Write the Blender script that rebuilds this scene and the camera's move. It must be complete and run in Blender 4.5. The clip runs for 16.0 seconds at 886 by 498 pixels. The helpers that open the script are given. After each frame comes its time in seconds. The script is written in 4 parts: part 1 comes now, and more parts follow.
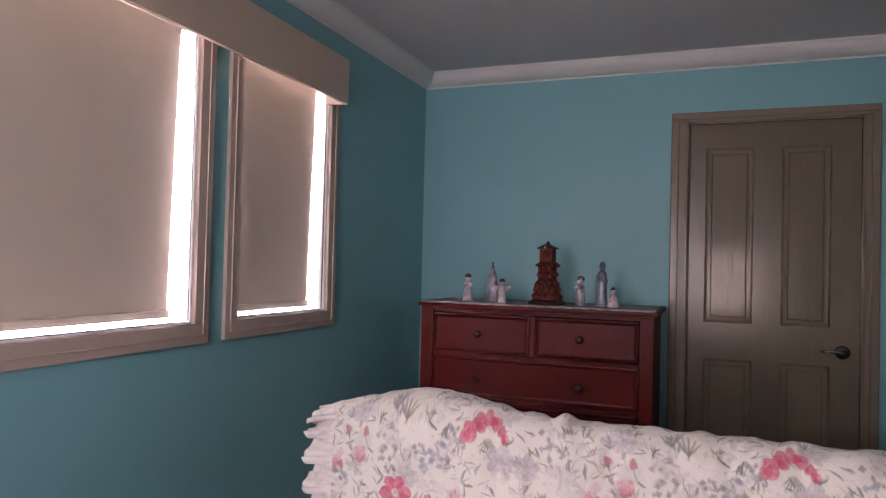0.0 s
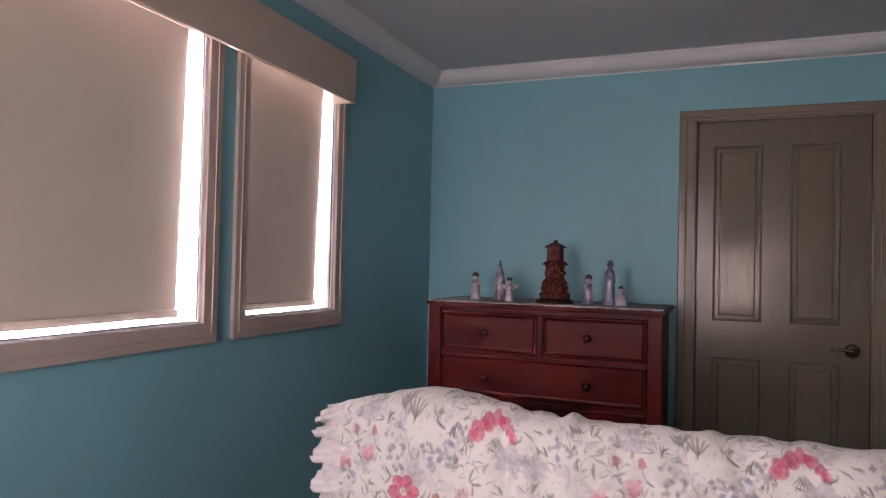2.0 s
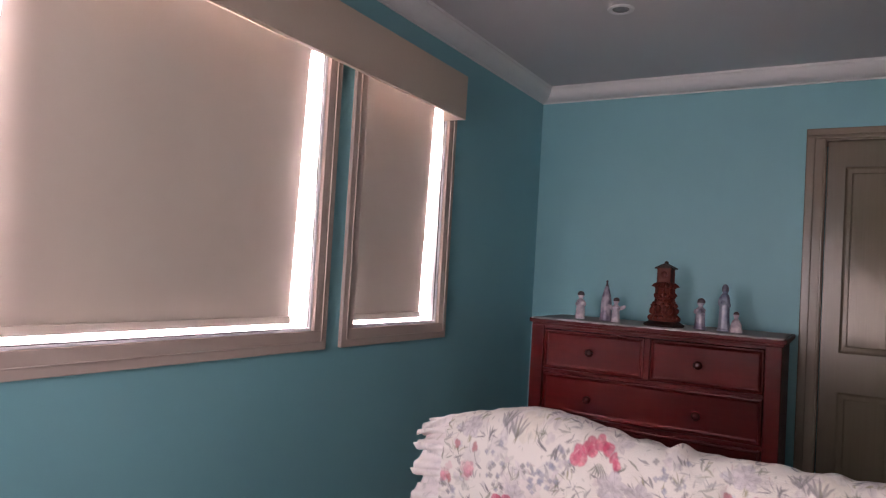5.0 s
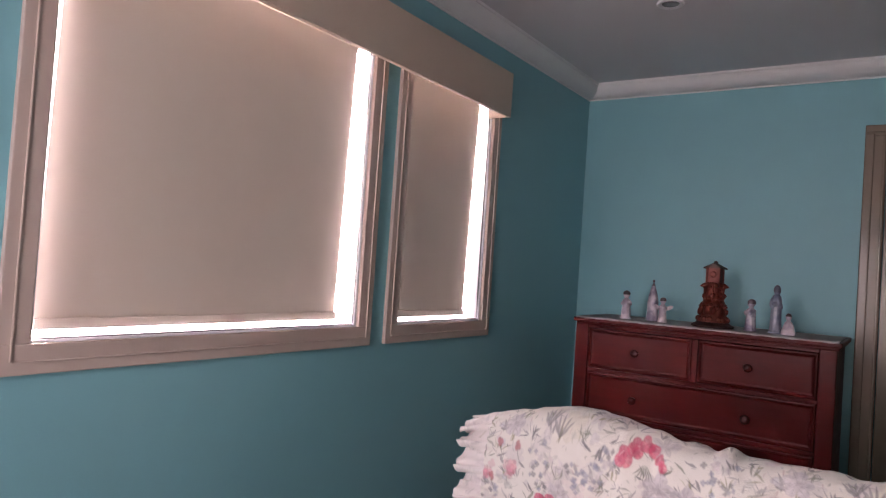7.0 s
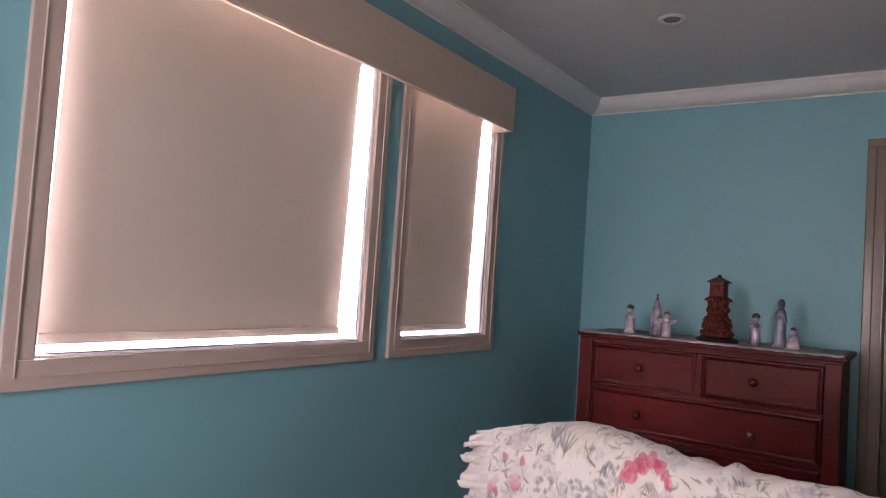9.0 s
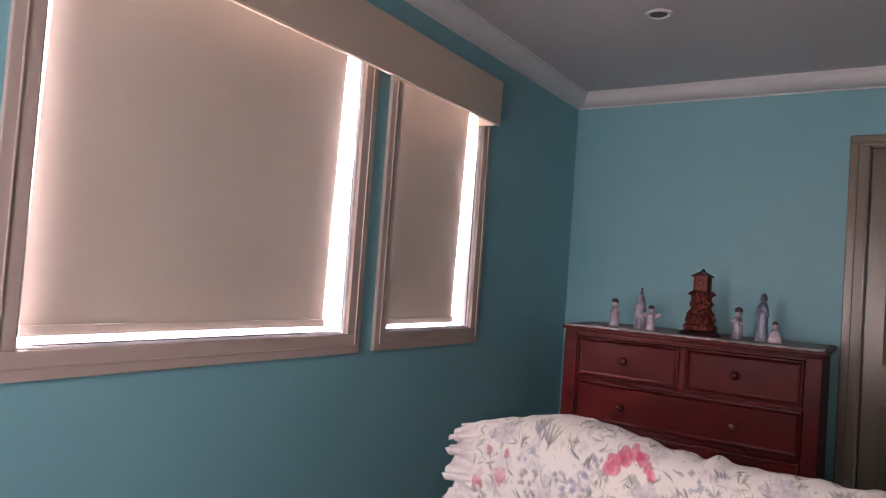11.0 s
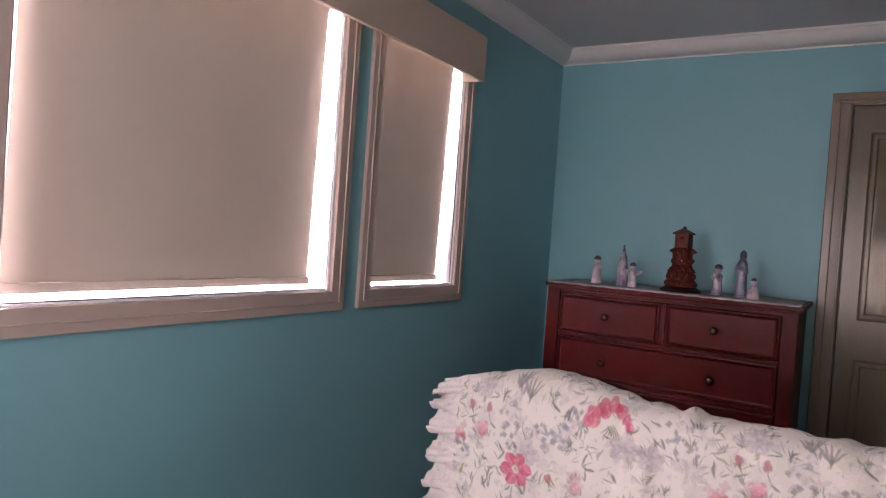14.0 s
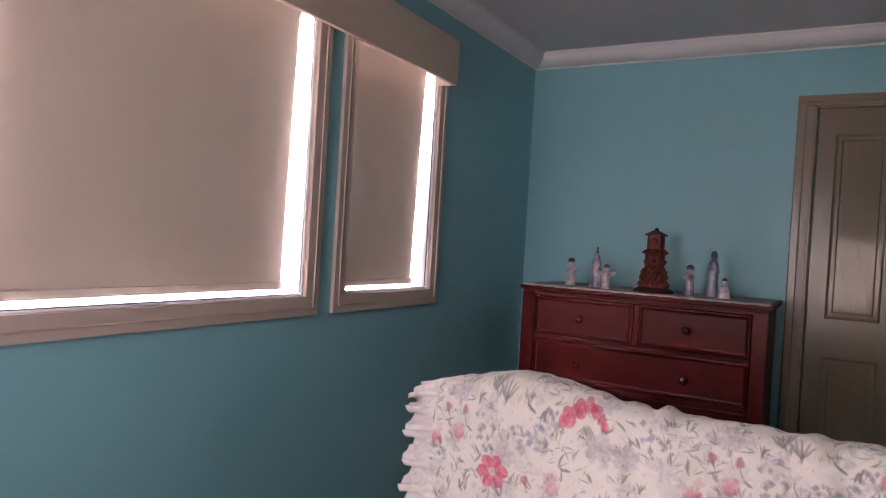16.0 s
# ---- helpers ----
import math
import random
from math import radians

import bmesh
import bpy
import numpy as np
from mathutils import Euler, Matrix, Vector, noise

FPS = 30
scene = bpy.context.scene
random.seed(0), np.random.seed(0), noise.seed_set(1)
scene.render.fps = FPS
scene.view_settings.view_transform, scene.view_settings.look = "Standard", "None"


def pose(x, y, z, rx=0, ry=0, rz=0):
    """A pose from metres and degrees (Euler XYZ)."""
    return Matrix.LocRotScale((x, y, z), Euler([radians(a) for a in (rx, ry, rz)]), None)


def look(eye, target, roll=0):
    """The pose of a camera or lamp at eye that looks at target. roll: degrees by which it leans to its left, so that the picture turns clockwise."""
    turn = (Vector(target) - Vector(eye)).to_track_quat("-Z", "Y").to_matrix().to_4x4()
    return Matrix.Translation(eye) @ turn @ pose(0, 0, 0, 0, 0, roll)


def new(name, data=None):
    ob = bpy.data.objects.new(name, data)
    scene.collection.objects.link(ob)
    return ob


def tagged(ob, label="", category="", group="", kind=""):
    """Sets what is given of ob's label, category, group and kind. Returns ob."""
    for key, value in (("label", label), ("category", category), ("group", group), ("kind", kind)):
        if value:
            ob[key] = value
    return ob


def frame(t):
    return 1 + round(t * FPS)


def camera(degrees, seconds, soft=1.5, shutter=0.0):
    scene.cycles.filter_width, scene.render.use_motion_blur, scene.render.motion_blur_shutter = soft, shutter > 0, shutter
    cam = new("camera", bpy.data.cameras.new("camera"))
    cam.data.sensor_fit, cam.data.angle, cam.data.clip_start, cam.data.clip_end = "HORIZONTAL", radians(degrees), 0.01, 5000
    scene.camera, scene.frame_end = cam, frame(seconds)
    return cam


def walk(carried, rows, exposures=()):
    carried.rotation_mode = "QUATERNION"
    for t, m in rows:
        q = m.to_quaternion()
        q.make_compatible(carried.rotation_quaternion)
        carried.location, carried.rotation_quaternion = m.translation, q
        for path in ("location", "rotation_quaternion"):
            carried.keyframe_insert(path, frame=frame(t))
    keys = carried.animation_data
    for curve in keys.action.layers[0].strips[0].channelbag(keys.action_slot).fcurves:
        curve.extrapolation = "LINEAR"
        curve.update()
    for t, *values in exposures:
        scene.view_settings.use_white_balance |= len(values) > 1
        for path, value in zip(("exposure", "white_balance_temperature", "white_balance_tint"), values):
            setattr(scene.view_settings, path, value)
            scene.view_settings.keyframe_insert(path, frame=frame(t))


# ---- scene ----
cam = camera(65.2, 16.0, soft=1.25)

EYE = (1.467, 0.0, 1.350)
# seconds, yaw, pitch, roll, and the drift of the eye in metres
TURNS = [
    (0.0, 21.20, 1.22, -1.41, 0.0035, 0.0084, -0.0062), (0.5, 21.38, 1.16, -1.31, 0.0032, 0.0095, -0.0060),
    (1.0, 21.55, 1.06, -1.30, 0.0027, 0.0118, -0.0046), (1.5, 21.72, 1.05, -1.21, 0.0025, 0.0095, -0.0053),
    (2.0, 21.79, 1.08, -1.30, 0.0023, 0.0080, -0.0046), (2.5, 22.17, 1.07, -1.41, 0.0024, 0.0076, -0.0036),
    (3.0, 22.71, 1.28, -1.55, 0.0020, 0.0067, -0.0026), (3.5, 23.19, 1.29, -1.73, 0.0019, 0.0059, -0.0014),
    (4.0, 25.50, 1.43, -2.20, 0.0011, 0.0046, -0.0005), (4.5, 28.03, 1.74, -2.74, -0.0005, 0.0032, 0.0012),
    (5.0, 30.31, 1.89, -3.36, -0.0017, 0.0012, 0.0026), (5.2, 31.12, 1.93, -3.47, -0.0019, 0.0010, 0.0026),
    (7.3, 34.32, 1.56, -3.91, -0.0034, -0.0017, 0.0023), (7.5, 34.63, 1.72, -3.91, -0.0036, -0.0020, 0.0023),
    (8.0, 34.77, 1.86, -3.89, -0.0040, -0.0031, 0.0025), (8.5, 34.34, 2.48, -3.76, -0.0038, -0.0034, 0.0028),
    (8.7, 34.23, 2.57, -3.77, -0.0038, -0.0034, 0.0030), (10.8, 33.18, 2.51, -4.12, -0.0040, -0.0037, 0.0047),
    (11.0, 32.95, 2.08, -4.09, -0.0040, -0.0038, 0.0048), (11.5, 32.39, 0.63, -4.17, -0.0029, -0.0047, 0.0045),
    (12.0, 31.89, -0.28, -4.25, -0.0016, -0.0057, 0.0035), (12.5, 31.67, -0.64, -4.22, -0.0004, -0.0090, 0.0010),
    (13.0, 31.69, -0.90, -4.18, -0.0003, -0.0066, 0.0016), (13.5, 31.61, -1.14, -4.15, 0.0002, -0.0058, 0.0014),
    (14.0, 31.64, -1.24, -4.00, -0.0009, -0.0057, 0.0007), (14.5, 31.66, -1.11, -3.98, -0.0008, -0.0050, -0.0003),
    (15.0, 31.65, -0.99, -3.80, -0.0012, -0.0046, -0.0008), (15.5, 30.82, -0.60, -3.62, -0.0003, -0.0044, -0.0022),
    (16.0, 29.59, -0.73, -3.41, 0.0007, -0.0030, -0.0030),
]
walk(cam, [(t, pose(EYE[0] + dx, EYE[1] + dy, EYE[2] + dz, 90 + pitch, roll, yaw)) for t, yaw, pitch, roll, dx, dy, dz in TURNS],
     exposures=[(0.0, -0.06, 7600, 40), (5.0, -0.04, 7600, 40), (8.0, -0.01, 7650, 40), (12.0, -0.05, 7700, 40), (16.0, -0.11, 7750, 41)])

# ---- plan, metres: window wall x = 0, far wall y = FAR ----
FAR, BACK, RIGHT = 3.484, -0.65, 4.6
CEIL, COVE = 2.368, 0.075
THICK = 0.22
SILL, HEAD = 1.142, 2.105
WINDOWS = {"window_1": (0.699, 1.698), "window_2": (1.900, 2.468)}
BACKWINS = {"window_3": (0.40, 1.06, 0.90, 1.95), "window_4": (1.50, 1.79, 0.88, 1.59)}
BLIND_X = -0.070

# ---- light ----
world = bpy.data.worlds.new("sky")
scene.world = world
world.use_nodes = True
wn = world.node_tree.nodes
sky = wn.new("ShaderNodeTexSky")
sky.sky_type, sky.sun_disc = "NISHITA", False
sky.sun_elevation, sky.sun_rotation = radians(40), radians(150)
world.node_tree.links.new(sky.outputs[0], wn["Background"].inputs[0])
wn["Background"].inputs[1].default_value = 0.1


def window_light(name, eye, target, w, h, watts, color=(1, 1, 1)):
    data = bpy.data.lights.new(name, "AREA")
    data.shape, data.size, data.size_y, data.energy, data.color = "RECTANGLE", w, h, watts, color
    ob = new(name, data)
    ob.matrix_world = look(eye, target)
    return ob


window_light("daylight_west", (-2.20, 2.50, 2.55), (1, 2.50, 2.55), 6.00, 3.40, 185000, (0.93, 0.94, 1.0))
window_light("daylight_window_3", (0.73, BACK - 0.26, 1.45), (0.73, 1, 1.45), 0.66, 1.05, 20.0, (0.83, 0.92, 1.0))
window_light("daylight_window_4", (1.65, BACK - 0.26, 1.23), (1.65, 1, 1.23), 0.29, 0.71, 8.0, (1.0, 0.97, 0.94))


# ---- materials ----
def mat(name, rough=0.5, metal=0.0):
    m = bpy.data.materials.new(name)
    m.use_nodes = True
    b = m.node_tree.nodes["Principled BSDF"]
    b.inputs["Roughness"].default_value, b.inputs["Metallic"].default_value = rough, metal
    return m, m.node_tree.nodes, m.node_tree.links, b


def varied(name, low, high, scale, rough=0.5, metal=0.0, fine=200.0, bump=0.05, stretch=(1, 1, 1), dist=0.002,
           spec=0.5, coat=0.0, rough_var=0.1, detail=4.0):
    """Two-scale noise between two colours, a varying gloss and a fine relief."""
    m, n, l, b = mat(name, rough, metal)
    tc = n.new("ShaderNodeTexCoord")
    mp = n.new("ShaderNodeMapping")
    mp.inputs["Scale"].default_value = stretch
    l.new(tc.outputs["Object"], mp.inputs[0])
    a = n.new("ShaderNodeTexNoise")
    a.inputs["Scale"].default_value, a.inputs["Detail"].default_value = scale, detail
    f = n.new("ShaderNodeTexNoise")
    f.inputs["Scale"].default_value, f.inputs["Detail"].default_value = fine, 3
    l.new(mp.outputs[0], a.inputs[0])
    l.new(mp.outputs[0], f.inputs[0])
    mix = n.new("ShaderNodeMath")
    mix.operation = "MULTIPLY_ADD"
    mix.inputs[1].default_value = 0.35
    l.new(f.outputs[0], mix.inputs[0])
    sub = n.new("ShaderNodeMath")
    sub.operation = "MULTIPLY"
    sub.inputs[1].default_value = 0.65
    l.new(a.outputs[0], sub.inputs[0])
    l.new(sub.outputs[0], mix.inputs[2])
    r = n.new("ShaderNodeValToRGB")
    r.color_ramp.elements[0].position, r.color_ramp.elements[1].position = 0.25, 0.75
    r.color_ramp.elements[0].color, r.color_ramp.elements[1].color = (*low, 1), (*high, 1)
    l.new(mix.outputs[0], r.inputs[0])
    l.new(r.outputs[0], b.inputs["Base Color"])
    mr = n.new("ShaderNodeMapRange")
    mr.inputs[3].default_value, mr.inputs[4].default_value = max(0.02, rough - rough_var), min(1, rough + rough_var)
    l.new(a.outputs[0], mr.inputs[0])
    l.new(mr.outputs[0], b.inputs["Roughness"])
    bp = n.new("ShaderNodeBump")
    bp.inputs["Strength"].default_value, bp.inputs["Distance"].default_value = bump, dist
    l.new(f.outputs[0], bp.inputs["Height"])
    l.new(bp.outputs[0], b.inputs["Normal"])
    b.inputs["Specular IOR Level"].default_value = spec
    if coat:
        b.inputs["Coat Weight"].default_value, b.inputs["Coat Roughness"].default_value = coat, 0.12
    return m


M_WALL = varied("teal_wall_paint", (0.178, 0.470, 0.520), (0.194, 0.502, 0.556), 1.6, 0.5, fine=260, bump=0.12)
M_CEIL = varied("ceiling_paint", (0.63, 0.595, 0.60), (0.68, 0.645, 0.65), 1.2, 0.8, fine=180, bump=0.08)
M_COVE = varied("cornice_paint", (0.76, 0.74, 0.73), (0.80, 0.78, 0.77), 2.0, 0.6, fine=150, bump=0.04)
M_TRIM = varied("taupe_gloss_paint", (0.53, 0.412, 0.355), (0.56, 0.438, 0.378), 3.0, 0.36, fine=90, bump=0.05, rough_var=0.03)
M_DOOR = varied("taupe_door_paint", (0.180, 0.142, 0.098), (0.205, 0.164, 0.115), 5.0, 0.09, fine=8, bump=0.22,
                stretch=(14, 1, 0.45), dist=0.004, rough_var=0.02)
M_STILE = varied("taupe_stile_paint", (0.160, 0.126, 0.088), (0.184, 0.147, 0.104), 5.0, 0.22, fine=18, bump=0.06,
                 stretch=(14, 1, 0.55), dist=0.004, rough_var=0.03)
M_FRAME = varied("taupe_frame_paint", (0.235, 0.184, 0.140), (0.265, 0.208, 0.158), 4.0, 0.13, fine=90, bump=0.05, rough_var=0.03)
M_PELMET = varied("taupe_pelmet_paint", (0.53, 0.415, 0.33), (0.57, 0.450, 0.36), 3.0, 0.45, fine=120, bump=0.05)
M_REVEAL = varied("white_reveal_paint", (0.82, 0.82, 0.85), (0.86, 0.86, 0.89), 3.0, 0.5, fine=100, bump=0.03)
M_ALU = varied("window_aluminium", (0.30, 0.27, 0.26), (0.36, 0.33, 0.31), 8.0, 0.35, 0.4, fine=300, bump=0.02)
M_WOOD = varied("mahogany_stain", (0.050, 0.0026, 0.0022), (0.078, 0.0048, 0.0036), 4.0, 0.36, fine=30, bump=0.05,
                stretch=(1.0, 6, 9), spec=0.13, dist=0.002)
M_KNOB = varied("dark_turned_wood", (0.040, 0.006, 0.005), (0.070, 0.011, 0.008), 20, 0.28, fine=200, bump=0.04, spec=0.4)
M_CARVED = varied("carved_redwood", (0.070, 0.012, 0.008), (0.135, 0.024, 0.014), 38, 0.55, fine=240, bump=0.25, spec=0.2)
M_EBONY = varied("dark_base_wood", (0.014, 0.005, 0.004), (0.026, 0.009, 0.007), 30, 0.5, fine=200, bump=0.08, spec=0.12)
M_LINEN = varied("white_runner_cloth", (0.66, 0.64, 0.65), (0.74, 0.71, 0.72), 30, 0.9, fine=900, bump=0.3)
M_METAL = varied("satin_nickel", (0.22, 0.19, 0.17), (0.32, 0.28, 0.25), 20, 0.24, 1.0, fine=400, bump=0.02)
M_CARPET = varied("beige_carpet", (0.13, 0.11, 0.09), (0.20, 0.17, 0.14), 6, 0.95, fine=420, bump=0.8, dist=0.006)
M_MATTRESS = varied("mattress_ticking", (0.70, 0.68, 0.64), (0.78, 0.76, 0.72), 8, 0.9, fine=300, bump=0.2)
M_DARK = varied("dark_lamp_inside", (0.04, 0.04, 0.045), (0.07, 0.07, 0.075), 20, 0.4, fine=200, bump=0.02)
M_LENS = varied("lamp_glass", (0.16, 0.155, 0.16), (0.26, 0.25, 0.255), 60, 0.15, fine=200, bump=0.05)
M_RING = varied("white_metal_ring", (0.70, 0.68, 0.68), (0.78, 0.76, 0.76), 20, 0.3, fine=200, bump=0.02)


def blind_cloth(name, color, through_share):
    """Woven roller-blind cloth that lets part of the daylight through."""
    m, n, l, b = mat(name, 0.9)
    out = n["Material Output"]
    tc = n.new("ShaderNodeTexCoord")
    w1, w2 = n.new("ShaderNodeTexWave"), n.new("ShaderNodeTexWave")
    w1.bands_direction, w2.bands_direction = "Y", "Z"
    for w in (w1, w2):
        w.inputs["Scale"].default_value, w.inputs["Distortion"].default_value = 260, 1.5
        l.new(tc.outputs["Object"], w.inputs[0])
    add = n.new("ShaderNodeMath")
    l.new(w1.outputs[1], add.inputs[0])
    l.new(w2.outputs[1], add.inputs[1])
    bp = n.new("ShaderNodeBump")
    bp.inputs["Strength"].default_value, bp.inputs["Distance"].default_value = 0.15, 0.001
    l.new(add.outputs[0], bp.inputs["Height"])
    l.new(bp.outputs[0], b.inputs["Normal"])
    ns = n.new("ShaderNodeTexNoise")
    ns.inputs["Scale"].default_value, ns.inputs["Detail"].default_value = 2.2, 4
    l.new(tc.outputs["Object"], ns.inputs[0])
    r = n.new("ShaderNodeValToRGB")
    r.color_ramp.elements[0].color = (*[c * 0.94 for c in color], 1)
    r.color_ramp.elements[1].color = (*[min(1, c * 1.06) for c in color], 1)
    l.new(ns.outputs[0], r.inputs[0])
    l.new(r.outputs[0], b.inputs["Base Color"])
    tr = n.new("ShaderNodeBsdfTranslucent")
    l.new(r.outputs[0], tr.inputs[0])
    mix = n.new("ShaderNodeMixShader")
    mix.inputs[0].default_value = through_share
    l.new(b.outputs[0], mix.inputs[1])
    l.new(tr.outputs[0], mix.inputs[2])
    l.new(mix.outputs[0], out.inputs[0])
    return m


M_BLIND = blind_cloth("blind_cloth", (0.475, 0.416, 0.345), 0.00006)


def glass(name):
    m, n, l, b = mat(name, 0.02)
    b.inputs["Transmission Weight"].default_value, b.inputs["IOR"].default_value = 1.0, 1.45
    b.inputs["Base Color"].default_value = (0.97, 0.99, 0.98, 1)
    return m


M_GLASS = glass("window_glass")


def porcelain(name, white, blue, scale, offset, hair):
    """Glazed porcelain with soft pastel washes."""
    m, n, l, b = mat(name, 0.34)
    tc = n.new("ShaderNodeTexCoord")
    mp = n.new("ShaderNodeMapping")
    mp.inputs["Location"].default_value = (offset, offset * 0.7, 0)
    l.new(tc.outputs["Object"], mp.inputs[0])
    ns = n.new("ShaderNodeTexNoise")
    ns.inputs["Scale"].default_value, ns.inputs["Detail"].default_value = scale, 2
    l.new(mp.outputs[0], ns.inputs[0])
    r = n.new("ShaderNodeValToRGB")
    r.color_ramp.elements[0].position, r.color_ramp.elements[1].position = 0.42, 0.60
    r.color_ramp.elements[0].color, r.color_ramp.elements[1].color = (*white, 1), (*blue, 1)
    l.new(ns.outputs[0], r.inputs[0])
    sep = n.new("ShaderNodeSeparateXYZ")
    l.new(tc.outputs["Generated"], sep.inputs[0])
    top = n.new("ShaderNodeMapRange")
    top.inputs[1].default_value, top.inputs[2].default_value = 0.835, 0.860
    l.new(sep.outputs[2], top.inputs[0])
    mx = n.new("ShaderNodeMix")
    mx.data_type = "RGBA"
    l.new(top.outputs[0], mx.inputs[0])
    l.new(r.outputs[0], mx.inputs[6])
    mx.inputs[7].default_value = (*hair, 1)
    l.new(mx.outputs[2], b.inputs["Base Color"])
    b.inputs["Coat Weight"].default_value, b.inputs["Coat Roughness"].default_value = 0.12, 0.15
    return m


def print_cloth(name):
    """Cotton with the flower print that is stored per vertex, and a fine weave."""
    m, n, l, b = mat(name, 0.85)
    at = n.new("ShaderNodeAttribute")
    at.attribute_name = "print"
    l.new(at.outputs["Color"], b.inputs["Base Color"])
    tc = n.new("ShaderNodeTexCoord")
    ns = n.new("ShaderNodeTexNoise")
    ns.inputs["Scale"].default_value, ns.inputs["Detail"].default_value = 420, 2
    l.new(tc.outputs["Object"], ns.inputs[0])
    wr = n.new("ShaderNodeTexNoise")
    wr.inputs["Scale"].default_value, wr.inputs["Detail"].default_value, wr.inputs["Distortion"].default_value = 13, 3, 1.0
    l.new(tc.outputs["Object"], wr.inputs[0])
    add = n.new("ShaderNodeMath")
    add.operation = "MULTIPLY_ADD"
    add.inputs[1].default_value = 7.0
    l.new(wr.outputs[0], add.inputs[0])
    l.new(ns.outputs[0], add.inputs[2])
    bp = n.new("ShaderNodeBump")
    bp.inputs["Strength"].default_value, bp.inputs["Distance"].default_value = 0.40, 0.003
    l.new(add.outputs[0], bp.inputs["Height"])
    l.new(bp.outputs[0], b.inputs["Normal"])
    b.inputs["Sheen Weight"].default_value = 0.15
    return m


M_PRINT = print_cloth("floral_cotton")


# ---- mesh helpers ----
def mesh(name, bm, material, smooth=False):
    me = bpy.data.meshes.new(name)
    bm.normal_update()
    bm.to_mesh(me)
    bm.free()
    me.materials.append(material)
    if smooth:
        me.polygons.foreach_set("use_smooth", [True] * len(me.polygons))
    return me


def part(name, bm, material, parent=None, label="", smooth=False):
    ob = new(name, mesh(name, bm, material, smooth))
    if parent:
        ob.parent = parent
    if label:
        tagged(ob, label)
    return ob


def thing(name, label, category, at=(0, 0, 0), group="", kind=""):
    ob = new(name)
    ob.empty_display_size = 0.05
    ob.location = at
    return tagged(ob, label, category, group, kind)


def add_box(bm, x0, x1, y0, y1, z0, z1, bevel=0.0, seg=2):
    m = Matrix.LocRotScale(((x0 + x1) / 2, (y0 + y1) / 2, (z0 + z1) / 2), None, (x1 - x0, y1 - y0, z1 - z0))
    made = bmesh.ops.create_cube(bm, size=1, matrix=m)
    if bevel:
        edges = list({e for v in made["verts"] for e in v.link_edges})
        bmesh.ops.bevel(bm, geom=edges, offset=bevel, segments=seg, profile=0.6, affect="EDGES")
    return bm


def box(x0, x1, y0, y1, z0, z1, bevel=0.0, seg=2):
    return add_box(bmesh.new(), x0, x1, y0, y1, z0, z1, bevel, seg)


def add_lathe(bm, profile, n=24, m=Matrix()):
    """A turned shape from (radius, height) pairs, round the z axis of m."""
    rings = []
    for r, z in profile:
        rings.append([bm.verts.new(m @ Vector((max(r, 1e-4) * math.cos(a), max(r, 1e-4) * math.sin(a), z)))
                      for a in (2 * math.pi * i / n for i in range(n))])
    for a, b in zip(rings, rings[1:]):
        for i in range(n):
            bm.faces.new((a[i], a[(i + 1) % n], b[(i + 1) % n], b[i]))
    bm.faces.new(list(reversed(rings[0])))
    bm.faces.new(rings[-1])
    return bm


def lathe(profile, n=24, m=Matrix()):
    return add_lathe(bmesh.new(), profile, n, m)


def add_ball(bm, c, r, scale=(1, 1, 1), u=14, v=10, turn=None):
    m = Matrix.LocRotScale(c, turn, [r * s for s in scale])
    bmesh.ops.create_uvsphere(bm, u_segments=u, v_segments=v, radius=1, matrix=m)
    return bm


def sweep(points, radius, n=10):
    """A round bar along points; radius may change along it."""
    bm = bmesh.new()
    pts = [Vector(p) for p in points]
    rad = radius if isinstance(radius, (list, tuple)) else [radius] * len(pts)
    rings, up = [], Vector((0, 0, 1))
    for i, p in enumerate(pts):
        d = (pts[min(i + 1, len(pts) - 1)] - pts[max(i - 1, 0)]).normalized()
        side = d.cross(up) if abs(d.dot(up)) < 0.95 else d.cross(Vector((1, 0, 0)))
        side.normalize()
        nrm = side.cross(d)
        rings.append([bm.verts.new(p + rad[i] * (math.cos(a) * side + math.sin(a) * nrm))
                      for a in (2 * math.pi * k / n for k in range(n))])
    for a, b in zip(rings, rings[1:]):
        for k in range(n):
            bm.faces.new((a[k], a[(k + 1) % n], b[(k + 1) % n], b[k]))
    bm.faces.new(list(reversed(rings[0])))
    bm.faces.new(rings[-1])
    bmesh.ops.recalc_face_normals(bm, faces=bm.faces)
    return bm


# ---- structure ----
def struct(name, bm, material, label, category, smooth=False):
    return tagged(part(name, bm, material, None, "", smooth), label, category, kind="structure")


struct("floor", box(-THICK, RIGHT + THICK, BACK - THICK, FAR + THICK, -0.10, 0.0), M_CARPET,
       "beige cut-pile carpet over the whole floor", "floor")
struct("ceiling", box(0, RIGHT, BACK, FAR, CEIL, CEIL + 0.06), M_CEIL,
       "flat white painted plasterboard ceiling", "ceiling")

# window wall, pierced by both windows
bm = bmesh.new()
edges_y = [BACK - THICK] + [v for w in WINDOWS.values() for v in w] + [FAR + THICK]
for i in range(0, len(edges_y), 2):
    add_box(bm, -THICK, 0, edges_y[i], edges_y[i + 1], 0, CEIL + 0.06)
for y0, y1 in WINDOWS.values():
    add_box(bm, -THICK, 0, y0, y1, 0, SILL - 0.002)
    add_box(bm, -THICK, 0, y0, y1, HEAD + 0.002, CEIL + 0.06)
struct("wall_west", bm, M_WALL, "teal painted plaster wall with two windows", "wall")

